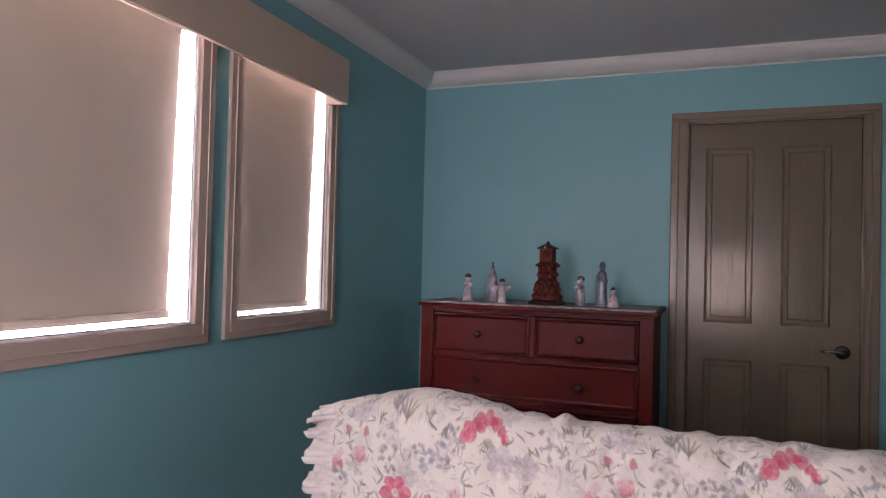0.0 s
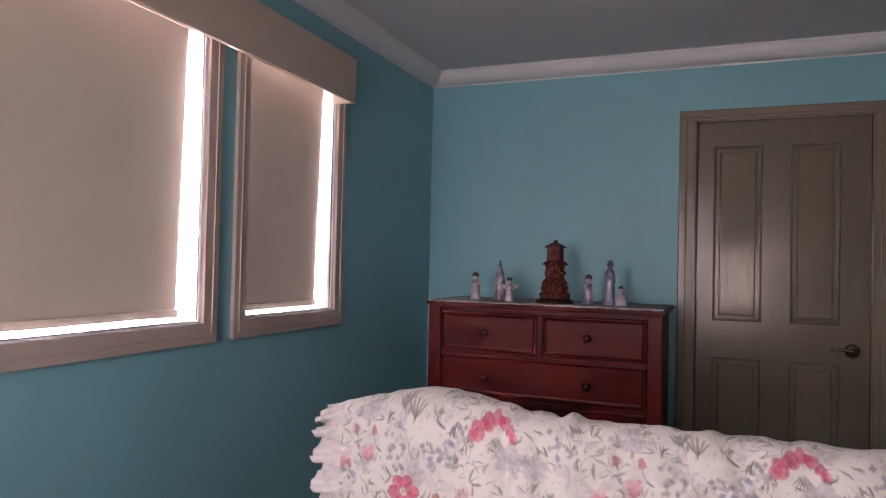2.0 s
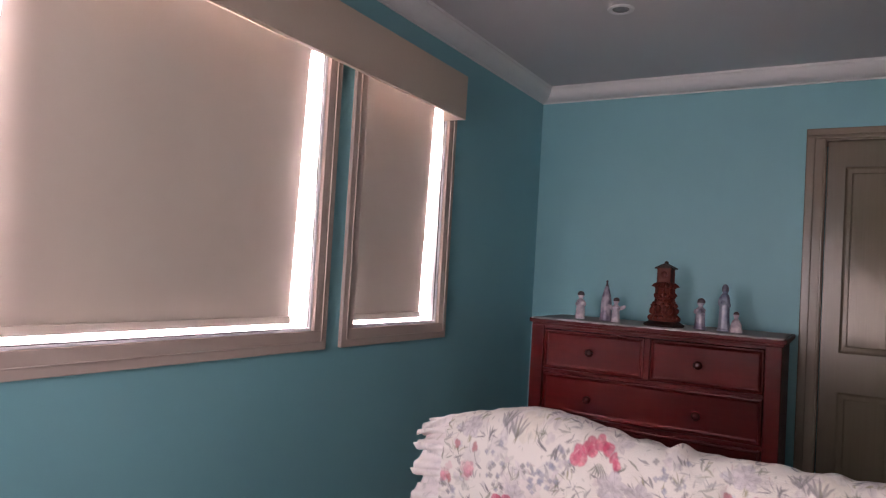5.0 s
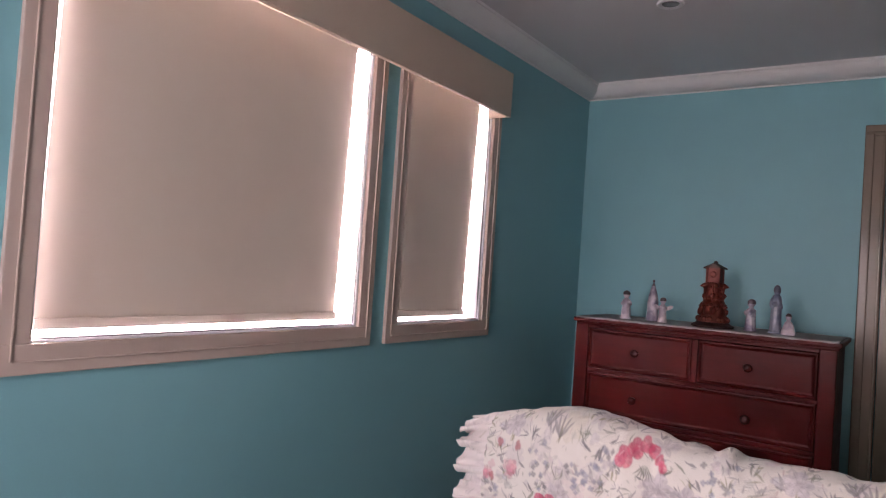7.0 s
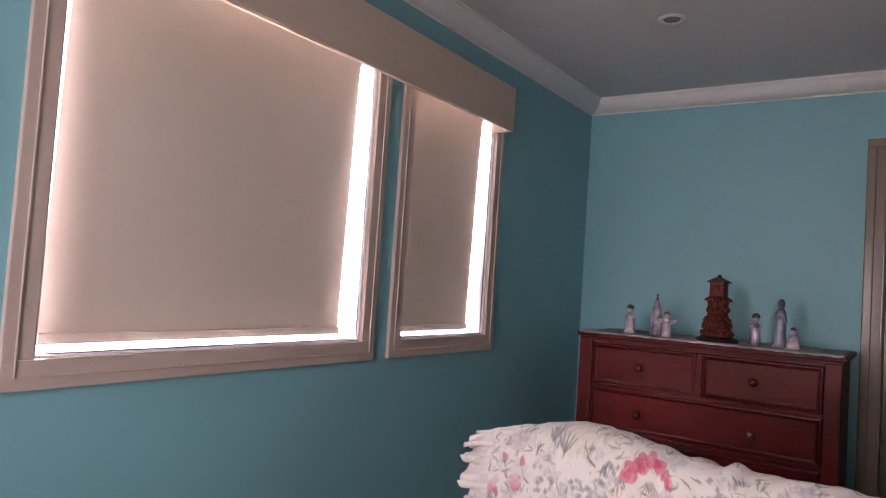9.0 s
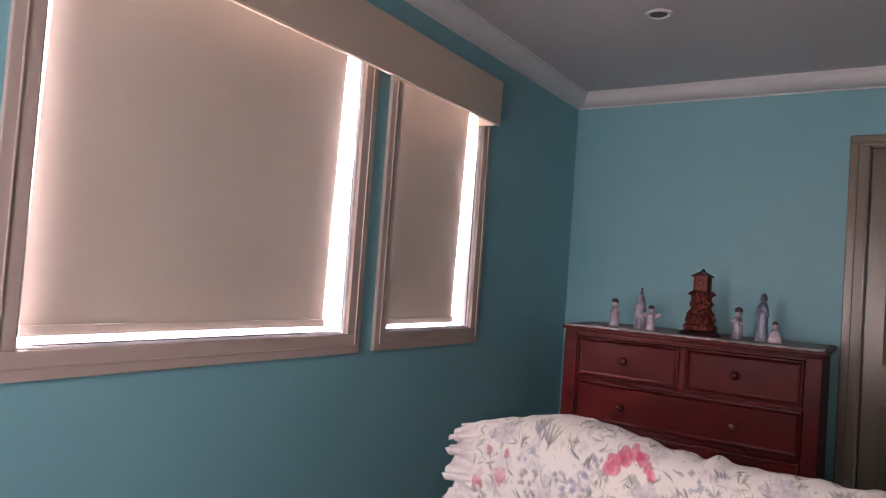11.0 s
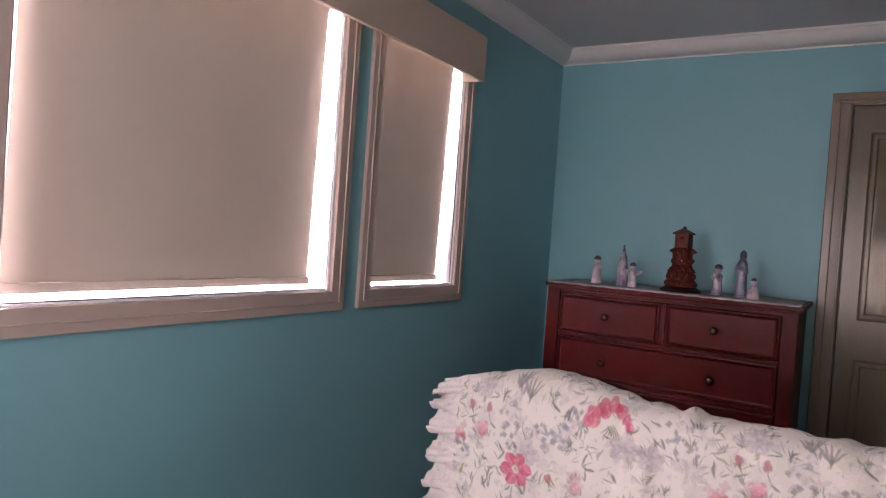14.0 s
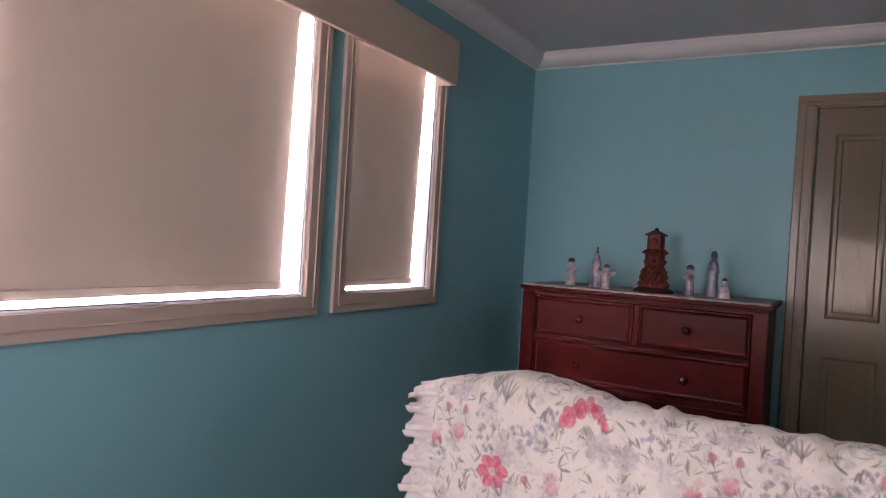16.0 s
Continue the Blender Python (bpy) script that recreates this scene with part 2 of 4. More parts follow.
# far wall, pierced by the door
DOOR_X0, DOOR_X1, DOOR_H = 1.358, 2.082, 2.035
bm = bmesh.new()
add_box(bm, 0, DOOR_X0 - 0.02, FAR, FAR + 0.11, 0, CEIL + 0.06)
add_box(bm, DOOR_X1 + 0.02, RIGHT + THICK, FAR, FAR + 0.11, 0, CEIL + 0.06)
add_box(bm, DOOR_X0 - 0.02, DOOR_X1 + 0.02, FAR, FAR + 0.11, DOOR_H + 0.02, CEIL + 0.06)
struct("wall_north", bm, M_WALL, "teal painted plaster wall beside a panelled door", "wall")
struct("wall_beyond_door", box(1.0, 2.6, FAR + 0.13, FAR + 0.18, 0, CEIL), M_WALL,
       "plain teal wall behind the closed door", "wall")
struct("wall_east", box(RIGHT, RIGHT + THICK, BACK, FAR, 0, CEIL + 0.06), M_WALL, "plain teal painted plaster wall", "wall")
bm = bmesh.new()
cuts = [0] + [v for w in BACKWINS.values() for v in w[:2]] + [RIGHT + THICK]
for i in range(0, len(cuts), 2):
    add_box(bm, cuts[i], cuts[i + 1], BACK - THICK, BACK, 0, CEIL + 0.06)
for x0, x1, z0, z1 in BACKWINS.values():
    add_box(bm, x0, x1, BACK - THICK, BACK, 0, z0)
    add_box(bm, x0, x1, BACK - THICK, BACK, z1, CEIL + 0.06)
struct("wall_south", bm, M_WALL, "teal painted plaster wall with two bright windows", "wall")


def cove_run(length):
    """Cornice along +x, wall on the +y side at y = 0, its top at z = 0."""
    c, prof = COVE, []
    prof.append((0.0, 0.0))
    prof.append((-c, 0.0))
    prof.append((-c, -0.011))
    prof.append((-c + 0.006, -0.012))
    for i in range(9):
        a = math.pi / 2 * i / 8
        prof.append((-c + 0.006 + (c - 0.012) * (1 - math.cos(a)), -0.014 - (c - 0.021) * math.sin(a)))
    prof.append((-0.006, -c + 0.001))
    prof.append((-0.006, -c))
    prof.append((0.0, -c))
    bm = bmesh.new()
    ends = [[bm.verts.new((x, y, z)) for y, z in prof] for x in (0, length)]
    n = len(prof)
    for i in range(n):
        bm.faces.new((ends[0][i], ends[0][(i + 1) % n], ends[1][(i + 1) % n], ends[1][i]))
    bm.faces.new(ends[0])
    bm.faces.new(list(reversed(ends[1])))
    bmesh.ops.recalc_face_normals(bm, faces=bm.faces)
    return bm


for name, m, length in (("cornice_north", pose(0, FAR, CEIL), RIGHT),
                        ("cornice_west", pose(0, BACK, CEIL, 0, 0, 90), FAR - BACK),
                        ("cornice_south", pose(RIGHT, BACK, CEIL, 0, 0, 180), RIGHT),
                        ("cornice_east", pose(RIGHT, FAR, CEIL, 0, 0, -90), FAR - BACK)):
    ob = struct(name, cove_run(length), M_COVE, "white coved plaster cornice under the ceiling", "cornice")
    ob.matrix_world = m
for name, b in (("baseboard_west", (0, 0.014, BACK, FAR)), ("baseboard_north", (0, DOOR_X0 - 0.08, FAR - 0.014, FAR)),
                ("baseboard_east", (RIGHT - 0.014, RIGHT, BACK, FAR)),
                ("baseboard_north_end", (DOOR_X1 + 0.08, RIGHT, FAR - 0.014, FAR))):
    struct(name, box(*b, 0, 0.09, 0.004), M_TRIM, "taupe painted timber skirting board", "baseboard")


# ---- windows ----
def window(name, y0, y1, label):
    w = thing(name, label, "window", (0, y0, SILL), kind="structure")
    W, H, A = y1 - y0, HEAD - SILL, 0.062
    # architraves on the room face, local y along the wall
    D, IN = 0.015, 0.034
    for side, b in (("sill", (0, D, -A, W + A, -A, 0)), ("head", (0, D, -A, W + A, H, H + 0.035)),
                    ("near", (0, D, -A, 0, 0, H)), ("far", (0, D, W, W + A, 0, H))):
        bm = box(*b, 0.0025)
        bead = {"sill": (-IN, W + IN, -IN - 0.004, -IN), "head": (-IN, W + IN, H + 0.024, H + 0.028),
                "near": (-IN - 0.004, -IN, -IN, H), "far": (W + IN, W + IN + 0.004, -IN, H)}[side]
        add_box(bm, D - 0.003, D + 0.004, *bead, 0.0016)
        part("architrave", bm, M_TRIM, w)
    # white lining of the opening
    for b in ((-THICK + 0.01, 0.002, 0, 0.008, 0, H), (-THICK + 0.01, 0.002, W - 0.008, W, 0, H),
              (-THICK + 0.01, 0.002, 0.008, W - 0.008, 0, 0.006), (-THICK + 0.01, 0.002, 0.008, W - 0.008, H - 0.008, H)):
        part("reveal_lining", box(*b, 0.0015), M_REVEAL, w)
    # thin dark track round the lining
    for b in ((-0.009, -0.005, 0.008, 0.0105, 0.010, H - 0.008), (-0.009, -0.005, W - 0.0105, W - 0.008, 0.010, H - 0.008), (-0.009, -0.005, 0.0105, W - 0.0105, 0.006, 0.0080)):
        part("track", box(*b), M_DARK, w)
    # sash
    s = 0.030
    for b in ((-0.165, -0.135, 0.008, 0.008 + s, 0.010, H - 0.008), (-0.165, -0.135, W - 0.008 - s, W - 0.008, 0.010, H - 0.008),
              (-0.165, -0.135, 0.008 + s, W - 0.008 - s, 0.010, 0.010 + s), (-0.165, -0.135, 0.008 + s, W - 0.008 - s, H - 0.008 - s, H - 0.008)):
        part("sash_bar", box(*b, 0.002), M_ALU, w)
    pane = part("pane", box(-0.152, -0.148, 0.008 + s, W - 0.008 - s, 0.010 + s, H - 0.008 - s), M_GLASS, w)
    pane.visible_shadow = False
    return w


for name, (y0, y1) in WINDOWS.items():
    window(name, y0, y1, "wide window in a taupe stepped frame" if name == "window_1" else "narrow tall window in a taupe stepped frame")


def back_window(name, x0, x1, z0, z1):
    w = thing(name, "plain bright window with slim metal frame", "window", (x0, BACK, z0), kind="structure")
    W, H = x1 - x0, z1 - z0
    for b in ((0, 0.03, -0.15, -0.12, 0, H), (W - 0.03, W, -0.15, -0.12, 0, H), (0.03, W - 0.03, -0.15, -0.12, 0, 0.03), (0.03, W - 0.03, -0.15, -0.12, H - 0.03, H)):
        part("sash_bar", box(*b, 0.002), M_ALU, w)
    part("pane", box(0.03, W - 0.03, -0.137, -0.133, 0.03, H - 0.03), M_GLASS, w).visible_shadow = False


for name, b in BACKWINS.items():
    back_window(name, *b)


def roller_blind(y0, y1, bottom, label):
    """Blind inside the opening; y0 and y1 are the cloth's edges."""
    t = thing("roller_blind", label, "blind", (BLIND_X, y0, bottom), group="roller blinds")
    W, H = y1 - y0, HEAD - 0.064 - bottom
    bm = bmesh.new()
    ny, nz = 24, 24
    g = [[bm.verts.new((0.024 * i / nz + 0.0025 * math.sin(3.1 * j / ny + 1.7 * i / nz), W * j / ny, 0.02 + (H - 0.02) * i / nz)) for j in range(ny + 1)] for i in range(nz + 1)]
    for i in range(nz):
        for j in range(ny):
            bm.faces.new((g[i][j], g[i][j + 1], g[i + 1][j + 1], g[i + 1][j]))
    part("cloth", bm, M_BLIND, t, "", True)
    part("bottom_rail", box(-0.004, 0.010, 0, W, 0, 0.024, 0.0015), M_BLIND, t, "slim cloth-covered bottom rail")
    part("roller_tube", lathe([(0.020, -0.005), (0.020, W + 0.005)], 20, Matrix.Translation((0.004, 0, H + 0.012)) @ Matrix.Rotation(-math.pi / 2, 4, "X")), M_BLIND, t, "", True)
    for a in (-0.012, W + 0.006):
        part("bracket", box(-0.02, 0.026, a, a + 0.004, H - 0.01, H + 0.05, 0.001), M_ALU, t, "metal end bracket")
    return t


roller_blind(0.738, 1.670, SILL + 0.018, "beige roller blind drawn down, daylight at its edges")
roller_blind(1.922, 2.448, SILL + 0.017, "narrow pinkish roller blind drawn down, daylight at its edges")


def pelmet(y0, y1):
    t = thing("pelmet", "long taupe painted box pelmet over both windows", "pelmet", (0, y0, 1.991))
    t.rotation_euler = (-0.0085, 0, 0)  # hung a little off level
    L, H, Dp = y1 - y0, 0.179, 0.10
    part("front_board", box(Dp - 0.016, Dp, 0, L, 0, H, 0.002), M_PELMET, t)
    part("top_board", box(0, Dp - 0.016, 0, L, H - 0.016, H - 0.001, 0.001), M_PELMET, t)
    for a in (0.0, L - 0.014):
        part("end_board", box(0.0, Dp - 0.0165, a, a + 0.014, 0.001, H - 0.017, 0.001), M_PELMET, t)


pelmet(0.45, 2.448)


# ---- door ----
def panel_door():
    d = thing("door_1", "closed four-panel taupe gloss door with raised grain", "door", (DOOR_X0, FAR + 0.012, 0), kind="structure")
    W, H, T = DOOR_X1 - DOOR_X0, DOOR_H, 0.036
    X = [0.010, 0.080, 0.288, 0.406, 0.604, W - 0.004]
    Z = [0.008, 0.23, 0.930, 1.102, 1.915, H - 0.004]
    for i in (0, 2, 4):
        part("stile", box(X[i], X[i + 1], 0, T, Z[0], Z[5]), M_STILE, d)
    for a, b in ((1, 2), (3, 4)):
        for c, e in ((0, 1), (2, 3), (4, 5)):
            part("rail", box(X[a], X[b], 0, T, Z[c], Z[e]), M_STILE, d)
        for c, e in ((1, 2), (3, 4)):
            x0, x1, z0, z1 = X[a], X[b], Z[c], Z[e]
            bm = bmesh.new()
            loops = []
            for inset, depth in ((0.0, 0.001), (0.006, 0.006), (0.012, 0.008), (0.026, 0.008), (0.031, 0.003), (0.037, 0.003)):
                loops.append([bm.verts.new(v) for v in ((x0 + inset, depth, z0 + inset), (x1 - inset, depth, z0 + inset),
                                                        (x1 - inset, depth, z1 - inset), (x0 + inset, depth, z1 - inset))])
            for p, q in zip(loops, loops[1:]):
                for k in range(4):
                    bm.faces.new((p[k], p[(k + 1) % 4], q[(k + 1) % 4], q[k]))
            bm.faces.new(loops[-1])
            bmesh.ops.recalc_face_normals(bm, faces=bm.faces)
            add_box(bm, x0, x1, 0.016, T - 0.004, z0, z1)
            part("panel", bm, M_DOOR, d)
    hx, hz = 2.012 - DOOR_X0, 0.996
    h = part("door_handle", lathe([(0.031, 0), (0.031, 0.004), (0.028, 0.012), (0.020, 0.019), (0.012, 0.022), (0.010, 0.045)], 28,
                                  pose(hx, 0, hz, 90)), M_METAL, d, "satin nickel lever handle", True)
    part("lever", sweep([(hx + 0.004, -0.046, hz), (hx - 0.012, -0.050, hz + 0.001), (hx - 0.032, -0.052, hz + 0.006), (hx - 0.055, -0.050, hz + 0.006),
                         (hx - 0.072, -0.047, hz + 0.003), (hx - 0.088, -0.045, hz + 0.004)],
                        [0.011, 0.010, 0.0065, 0.005, 0.0045, 0.0035]), M_METAL, h, "", True)
    fr = thing("door_frame", "taupe painted moulded door frame", "door frame", (DOOR_X0, FAR, 0), kind="structure")
    A = 0.066
    for b in ((-A - 0.010, 0.004, 0, DOOR_H + 0.004), (W - 0.004, W + A, 0, DOOR_H + 0.004), (-A - 0.010, W + A, DOOR_H + 0.004, DOOR_H + A - 0.014)):
        x0, x1, z0, z1 = b
        bm = box(x0, x1, -0.014, 0, z0, z1, 0.002)
        if x1 - x0 > 0.3:
            add_box(bm, x0 + 0.001, x1 - 0.001, -0.022, -0.010, z1 - 0.032, z1 - 0.001, 0.006, 4)
            add_box(bm, x0 + A * 0.6, x1 - A * 0.6, -0.018, -0.010, z0 + 0.002, z0 + 0.012, 0.003)
        else:
            o = x0 < 0
            add_box(bm, *((x0 + 0.001, x0 + 0.036) if o else (x1 - 0.036, x1 - 0.001)), -0.022, -0.010, z0, z1 + 0.010, 0.006, 4)
            add_box(bm, *((x1 - 0.012, x1 - 0.002) if o else (x0 + 0.002, x0 + 0.012)), -0.020, -0.006, z0, z1, 0.0049, 4)
        part("architrave", bm, M_FRAME, fr)
    for b in ((-0.018, 0.006), (W - 0.003, W + 0.018)):
        part("jamb", box(b[0], b[1], 0.0, 0.10, 0, DOOR_H), M_FRAME, fr)
    part("jamb", box(-0.018, W + 0.018, 0.0, 0.10, DOOR_H - 0.002, DOOR_H + 0.016), M_FRAME, fr)
    part("stop", box(0, W, 0.050, 0.075, DOOR_H - 0.014, DOOR_H - 0.002), M_FRAME, fr)


panel_door()


# ---- recessed ceiling light ----
def downlight(x, y):
    t = thing("downlight", "small round recessed ceiling light, switched off", "ceiling light", (x, y, CEIL))
    part("trim_ring", lathe([(0.034, -0.001), (0.036, -0.006), (0.044, -0.007), (0.049, -0.003), (0.049, 0.0)], 32), M_RING, t, "white metal trim ring", True)
    part("lamp_cup", lathe([(0.031, -0.002), (0.030, -0.0035), (0.012, -0.003)], 28), M_LENS, t, "grey unlit lamp glass", True)


downlight(0.701, 2.505)

# ---- chest of drawers ----
DX0, DX1, DY, DTOP = 0.200, 1.271, 2.981, 1.168


def chest():
    t = thing("chest_of_drawers", "red mahogany-stained chest of drawers with turned knobs", "chest of drawers", (DX0, DY, 0))
    W, Dp, H = DX1 - DX0, FAR - 0.02 - DY, DTOP
    f = 0.030  # the case front stands back behind the top's edge
    # top with a stepped moulding
    bm = box(0, W, 0, Dp, H - 0.020, H, 0.006, 3)
    add_box(bm, 0.010, W - 0.010, 0.012, Dp, H - 0.032, H - 0.018, 0.005)
    part("top", bm, M_WOOD, t)
    for x in (0.008, W - 0.042):
        part("side_panel", box(x, x + 0.020, f, Dp, 0.08, H - 0.030, 0.002), M_WOOD, t)
    for x in (0.004, W - 0.078):
        bm = box(x, x + 0.060, f - 0.004, f + 0.022, 0.0, H - 0.031, 0.004)
        part("corner_post", bm, M_WOOD, t)
    part("back_panel", box(0.042, W - 0.042, Dp - 0.012, Dp, 0.08, H - 0.030), M_WOOD, t)
    part("plinth", box(0.090, W - 0.090, f + 0.004, f + 0.022, 0.05, 0.13, 0.004), M_WOOD, t)
    x0, x1 = 0.067, W - 0.080
    rows = [(0.942, 1.120), (0.742, 0.925), (0.540, 0.725), (0.338, 0.523), (0.140, 0.318)]
    for z0, z1 in rows:
        part("drawer_rail", box(x0 - 0.003, x1 + 0.003, f + 0.002, f + 0.024, z0 - 0.017, z0 - 0.001, 0.002), M_WOOD, t)
    part("drawer_rail", box(x0 - 0.003, x1 + 0.003, f + 0.002, f + 0.024, 1.122, H - 0.031, 0.002), M_WOOD, t)
    part("divider", box(W / 2 - 0.012, W / 2 + 0.012, f - 0.001, f + 0.024, rows[0][0], rows[0][1], 0.002), M_WOOD, t)

    def drawer(a, b, z0, z1, knobs):
        bm, loops = bmesh.new(), []
        # bead round a sunk front, closed behind
        for inset, y in ((0.0, f + 0.030), (0.0, f + 0.003), (0.002, f - 0.001), (0.008, f - 0.002), (0.012, f + 0.001), (0.014, f + 0.005), (0.022, f + 0.007), (0.030, f + 0.007)):
            loops.append([bm.verts.new(v) for v in ((a + inset, y, z0 + inset), (b - inset, y, z0 + inset), (b - inset, y, z1 - inset), (a + inset, y, z1 - inset))])
        for p, q in zip(loops, loops[1:]):
            for k in range(4):
                bm.faces.new((p[k], p[(k + 1) % 4], q[(k + 1) % 4], q[k]))
        bm.faces.new(loops[-1])
        bm.faces.new(list(reversed(loops[0])))
        bmesh.ops.recalc_face_normals(bm, faces=bm.faces)
        d = part("drawer", bm, M_WOOD, t)
        for k in knobs:
            part("knob", lathe([(0.010, 0), (0.009, 0.006), (0.008, 0.012), (0.014, 0.018), (0.0175, 0.025), (0.016, 0.031), (0.010, 0.036), (0.002, 0.0375)], 20,
                               pose(k, f + 0.007, (z0 + z1) / 2 - (0.0 if len(knobs) == 1 else 0.008), 90)), M_KNOB, d, "turned dark wooden knob", True)

    k1, k2 = 0.486 - DX0, 0.946 - DX0
    drawer(x0, W / 2 - 0.013, *rows[0], [k1])
    drawer(W / 2 + 0.013, x1, *rows[0], [k2])
    for r in rows[1:]:
        drawer(x0, x1, *r, [k1, k2])


chest()

# runner cloth on the chest
bm = bmesh.new()
nx, ny = 60, 20
g = [[bm.verts.new((DX0 + 0.012 + (DX1 - DX0 - 0.024) * i / nx + 0.002 * math.sin(j * 2.1),
                    DY - 0.012 + 0.43 * (j if j > 1 else 0.4) / ny + 0.0015 * math.sin(i * 1.3), DTOP + 0.0035 + 0.0012 * math.sin(i * 0.9) * math.sin(j * 0.8)) if j else (DX0 + 0.012 + (DX1 - DX0 - 0.024) * i / nx, DY - 0.006, DTOP - 0.003 + 0.001 * math.sin(i * 1.7)))
      for i in range(nx + 1)] for j in range(ny + 1)]
for j in range(ny):
    for i in range(nx):
        bm.faces.new((g[j][i], g[j][i + 1], g[j + 1][i + 1], g[j + 1][i]))
bmesh.ops.solidify(bm, geom=bm.faces[:], thickness=0.002)
tagged(part("table_runner", bm, M_LINEN, None, "", True), "white cotton runner lying on the chest of drawers", "cloth")
TOPZ = DTOP + 0.005


# ---- ornaments on the chest ----
FY, NEAR = DY + 0.12, 0.969


def figure(x, y, h, kind, color, label, turn=0.0):
    """A small porcelain figurine as one plain mesh standing on the runner."""
    bm = bmesh.new()
    k = h * NEAR
    if kind == "tall":      # slender robed figure
        add_lathe(bm, [(0.16 * k, 0), (0.17 * k, 0.03 * k), (0.145 * k, 0.06 * k), (0.125 * k, 0.3 * k), (0.12 * k, 0.5 * k), (0.125 * k, 0.66 * k), (0.10 * k, 0.76 * k), (0.045 * k, 0.81 * k)], 18)
        add_ball(bm, (0, 0, 0.87 * k), 0.070 * k, (1, 1.05, 1.25))
        add_ball(bm, (0, 0.012 * k, 0.885 * k), 0.085 * k, (1, 0.9, 1.3))
        for s in (-1, 1):
            add_ball(bm, (s * 0.10 * k, -0.05 * k, 0.62 * k), 0.05 * k, (0.8, 0.9, 2.6), turn=Euler((0.5, s * -0.25, 0)))
        add_ball(bm, (0, -0.12 * k, 0.60 * k), 0.05 * k, (1.2, 0.8, 1))
    elif kind == "peak":    # pair under a pointed hood
        add_lathe(bm, [(0.17 * k, 0), (0.18 * k, 0.03 * k), (0.16 * k, 0.2 * k), (0.15 * k, 0.45 * k), (0.12 * k, 0.62 * k), (0.085 * k, 0.74 * k), (0.05 * k, 0.84 * k), (0.02 * k, 0.93 * k)], 18)
        add_ball(bm, (0, 0, 0.965 * k), 0.035 * k)
        add_ball(bm, (0.05 * k, -0.10 * k, 0.52 * k), 0.075 * k, (1, 1, 1.2))
        add_ball(bm, (0.07 * k, -0.09 * k, 0.32 * k), 0.10 * k, (0.9, 0.8, 1.7))
    elif kind == "seated":  # kneeling figure with a wide gown
        add_lathe(bm, [(0.36 * k, 0), (0.38 * k, 0.06 * k), (0.34 * k, 0.22 * k), (0.25 * k, 0.42 * k), (0.20 * k, 0.58 * k), (0.08 * k, 0.68 * k)], 18)
        add_ball(bm, (0, 0, 0.82 * k), 0.15 * k, (1, 1, 1.15))
        add_ball(bm, (0, 0.03 * k, 0.87 * k), 0.165 * k, (1, 0.9, 0.95))
        for s in (-1, 1):
            add_ball(bm, (s * 0.22 * k, -0.10 * k, 0.40 * k), 0.08 * k, (0.9, 1, 2.0), turn=Euler((0.6, s * -0.4, 0)))
    else:                   # standing child in a gown, with or without small wings
        add_lathe(bm, [(0.17 * k, 0), (0.18 * k, 0.03 * k), (0.155 * k, 0.10 * k), (0.140 * k, 0.32 * k), (0.125 * k, 0.50 * k), (0.140 * k, 0.62 * k), (0.06 * k, 0.71 * k)], 18)
        add_ball(bm, (0, 0, 0.82 * k), 0.10 * k, (1, 1, 1.15))
        add_ball(bm, (0, 0.02 * k, 0.86 * k), 0.118 * k, (1, 0.95, 0.95))
        for s in (-1, 1):
            add_ball(bm, (s * 0.12 * k, -0.08 * k, 0.54 * k), 0.05 * k, (0.8, 0.9, 2.4), turn=Euler((0.9, s * -0.45, 0)))
            if kind == "winged":
                add_ball(bm, (s * 0.22 * k, 0.09 * k, 0.58 * k), 0.13 * k, (1.25, 0.22, 0.62), turn=Euler((0, s * -0.5, s * 0.3)))
        add_ball(bm, (0.10 * k, -0.16 * k, 0.56 * k), 0.065 * k)
    # folds of the gown
    for v in bm.verts:
        if v.co.z < 0.68 * k:
            a = math.atan2(v.co.y, v.co.x)
            s = 1 + 0.05 * math.sin(a * 7 + 3 * v.co.z / k)
            v.co.x *= s
            v.co.y *= s
        wide = 1.06 if kind in ("child", "winged") else 0.84
        v.co.x *= wide
        v.co.y *= wide
    ob = part("figurine", bm, color, None, "", True)
    ob.matrix_world = pose(EYE[0] + (x - EYE[0]) * NEAR, y, TOPZ, 0, 0, turn)
    fuse = ob.modifiers.new("fuse", "REMESH")
    fuse.mode, fuse.voxel_size, fuse.use_smooth_shade = "VOXEL", 0.0022, True
    return tagged(ob, label, "figurine", group="figurines on the chest")


P_WARM = porcelain("porcelain_warm", (0.70, 0.60, 0.62), (0.46, 0.38, 0.44), 24, 1.0, (0.075, 0.050, 0.055))
P_BLUE = porcelain("porcelain_blue", (0.27, 0.29, 0.36), (0.13, 0.155, 0.23), 20, 4.0, (0.10, 0.10, 0.14))
P_GREY = porcelain("porcelain_grey", (0.46, 0.40, 0.46), (0.22, 0.19, 0.26), 26, 7.0, (0.085, 0.060, 0.075))
figure(0.366, FY, 0.137, "child", P_WARM, "white porcelain figurine of a child in a gown", 20)
figure(0.484, FY + 0.02, 0.192, "peak", P_GREY, "grey-mauve porcelain figurine with a pointed hood", 10)
figure(0.546, FY - 0.03, 0.118, "winged", P_WARM, "small white porcelain figurine with little wings", 0)
figure(0.911, FY, 0.141, "child", P_GREY, "grey and white porcelain figurine in a long gown", -25)
figure(1.007, FY + 0.01, 0.205, "tall", P_BLUE, "tall slender blue-grey porcelain figurine in a robe", -10)
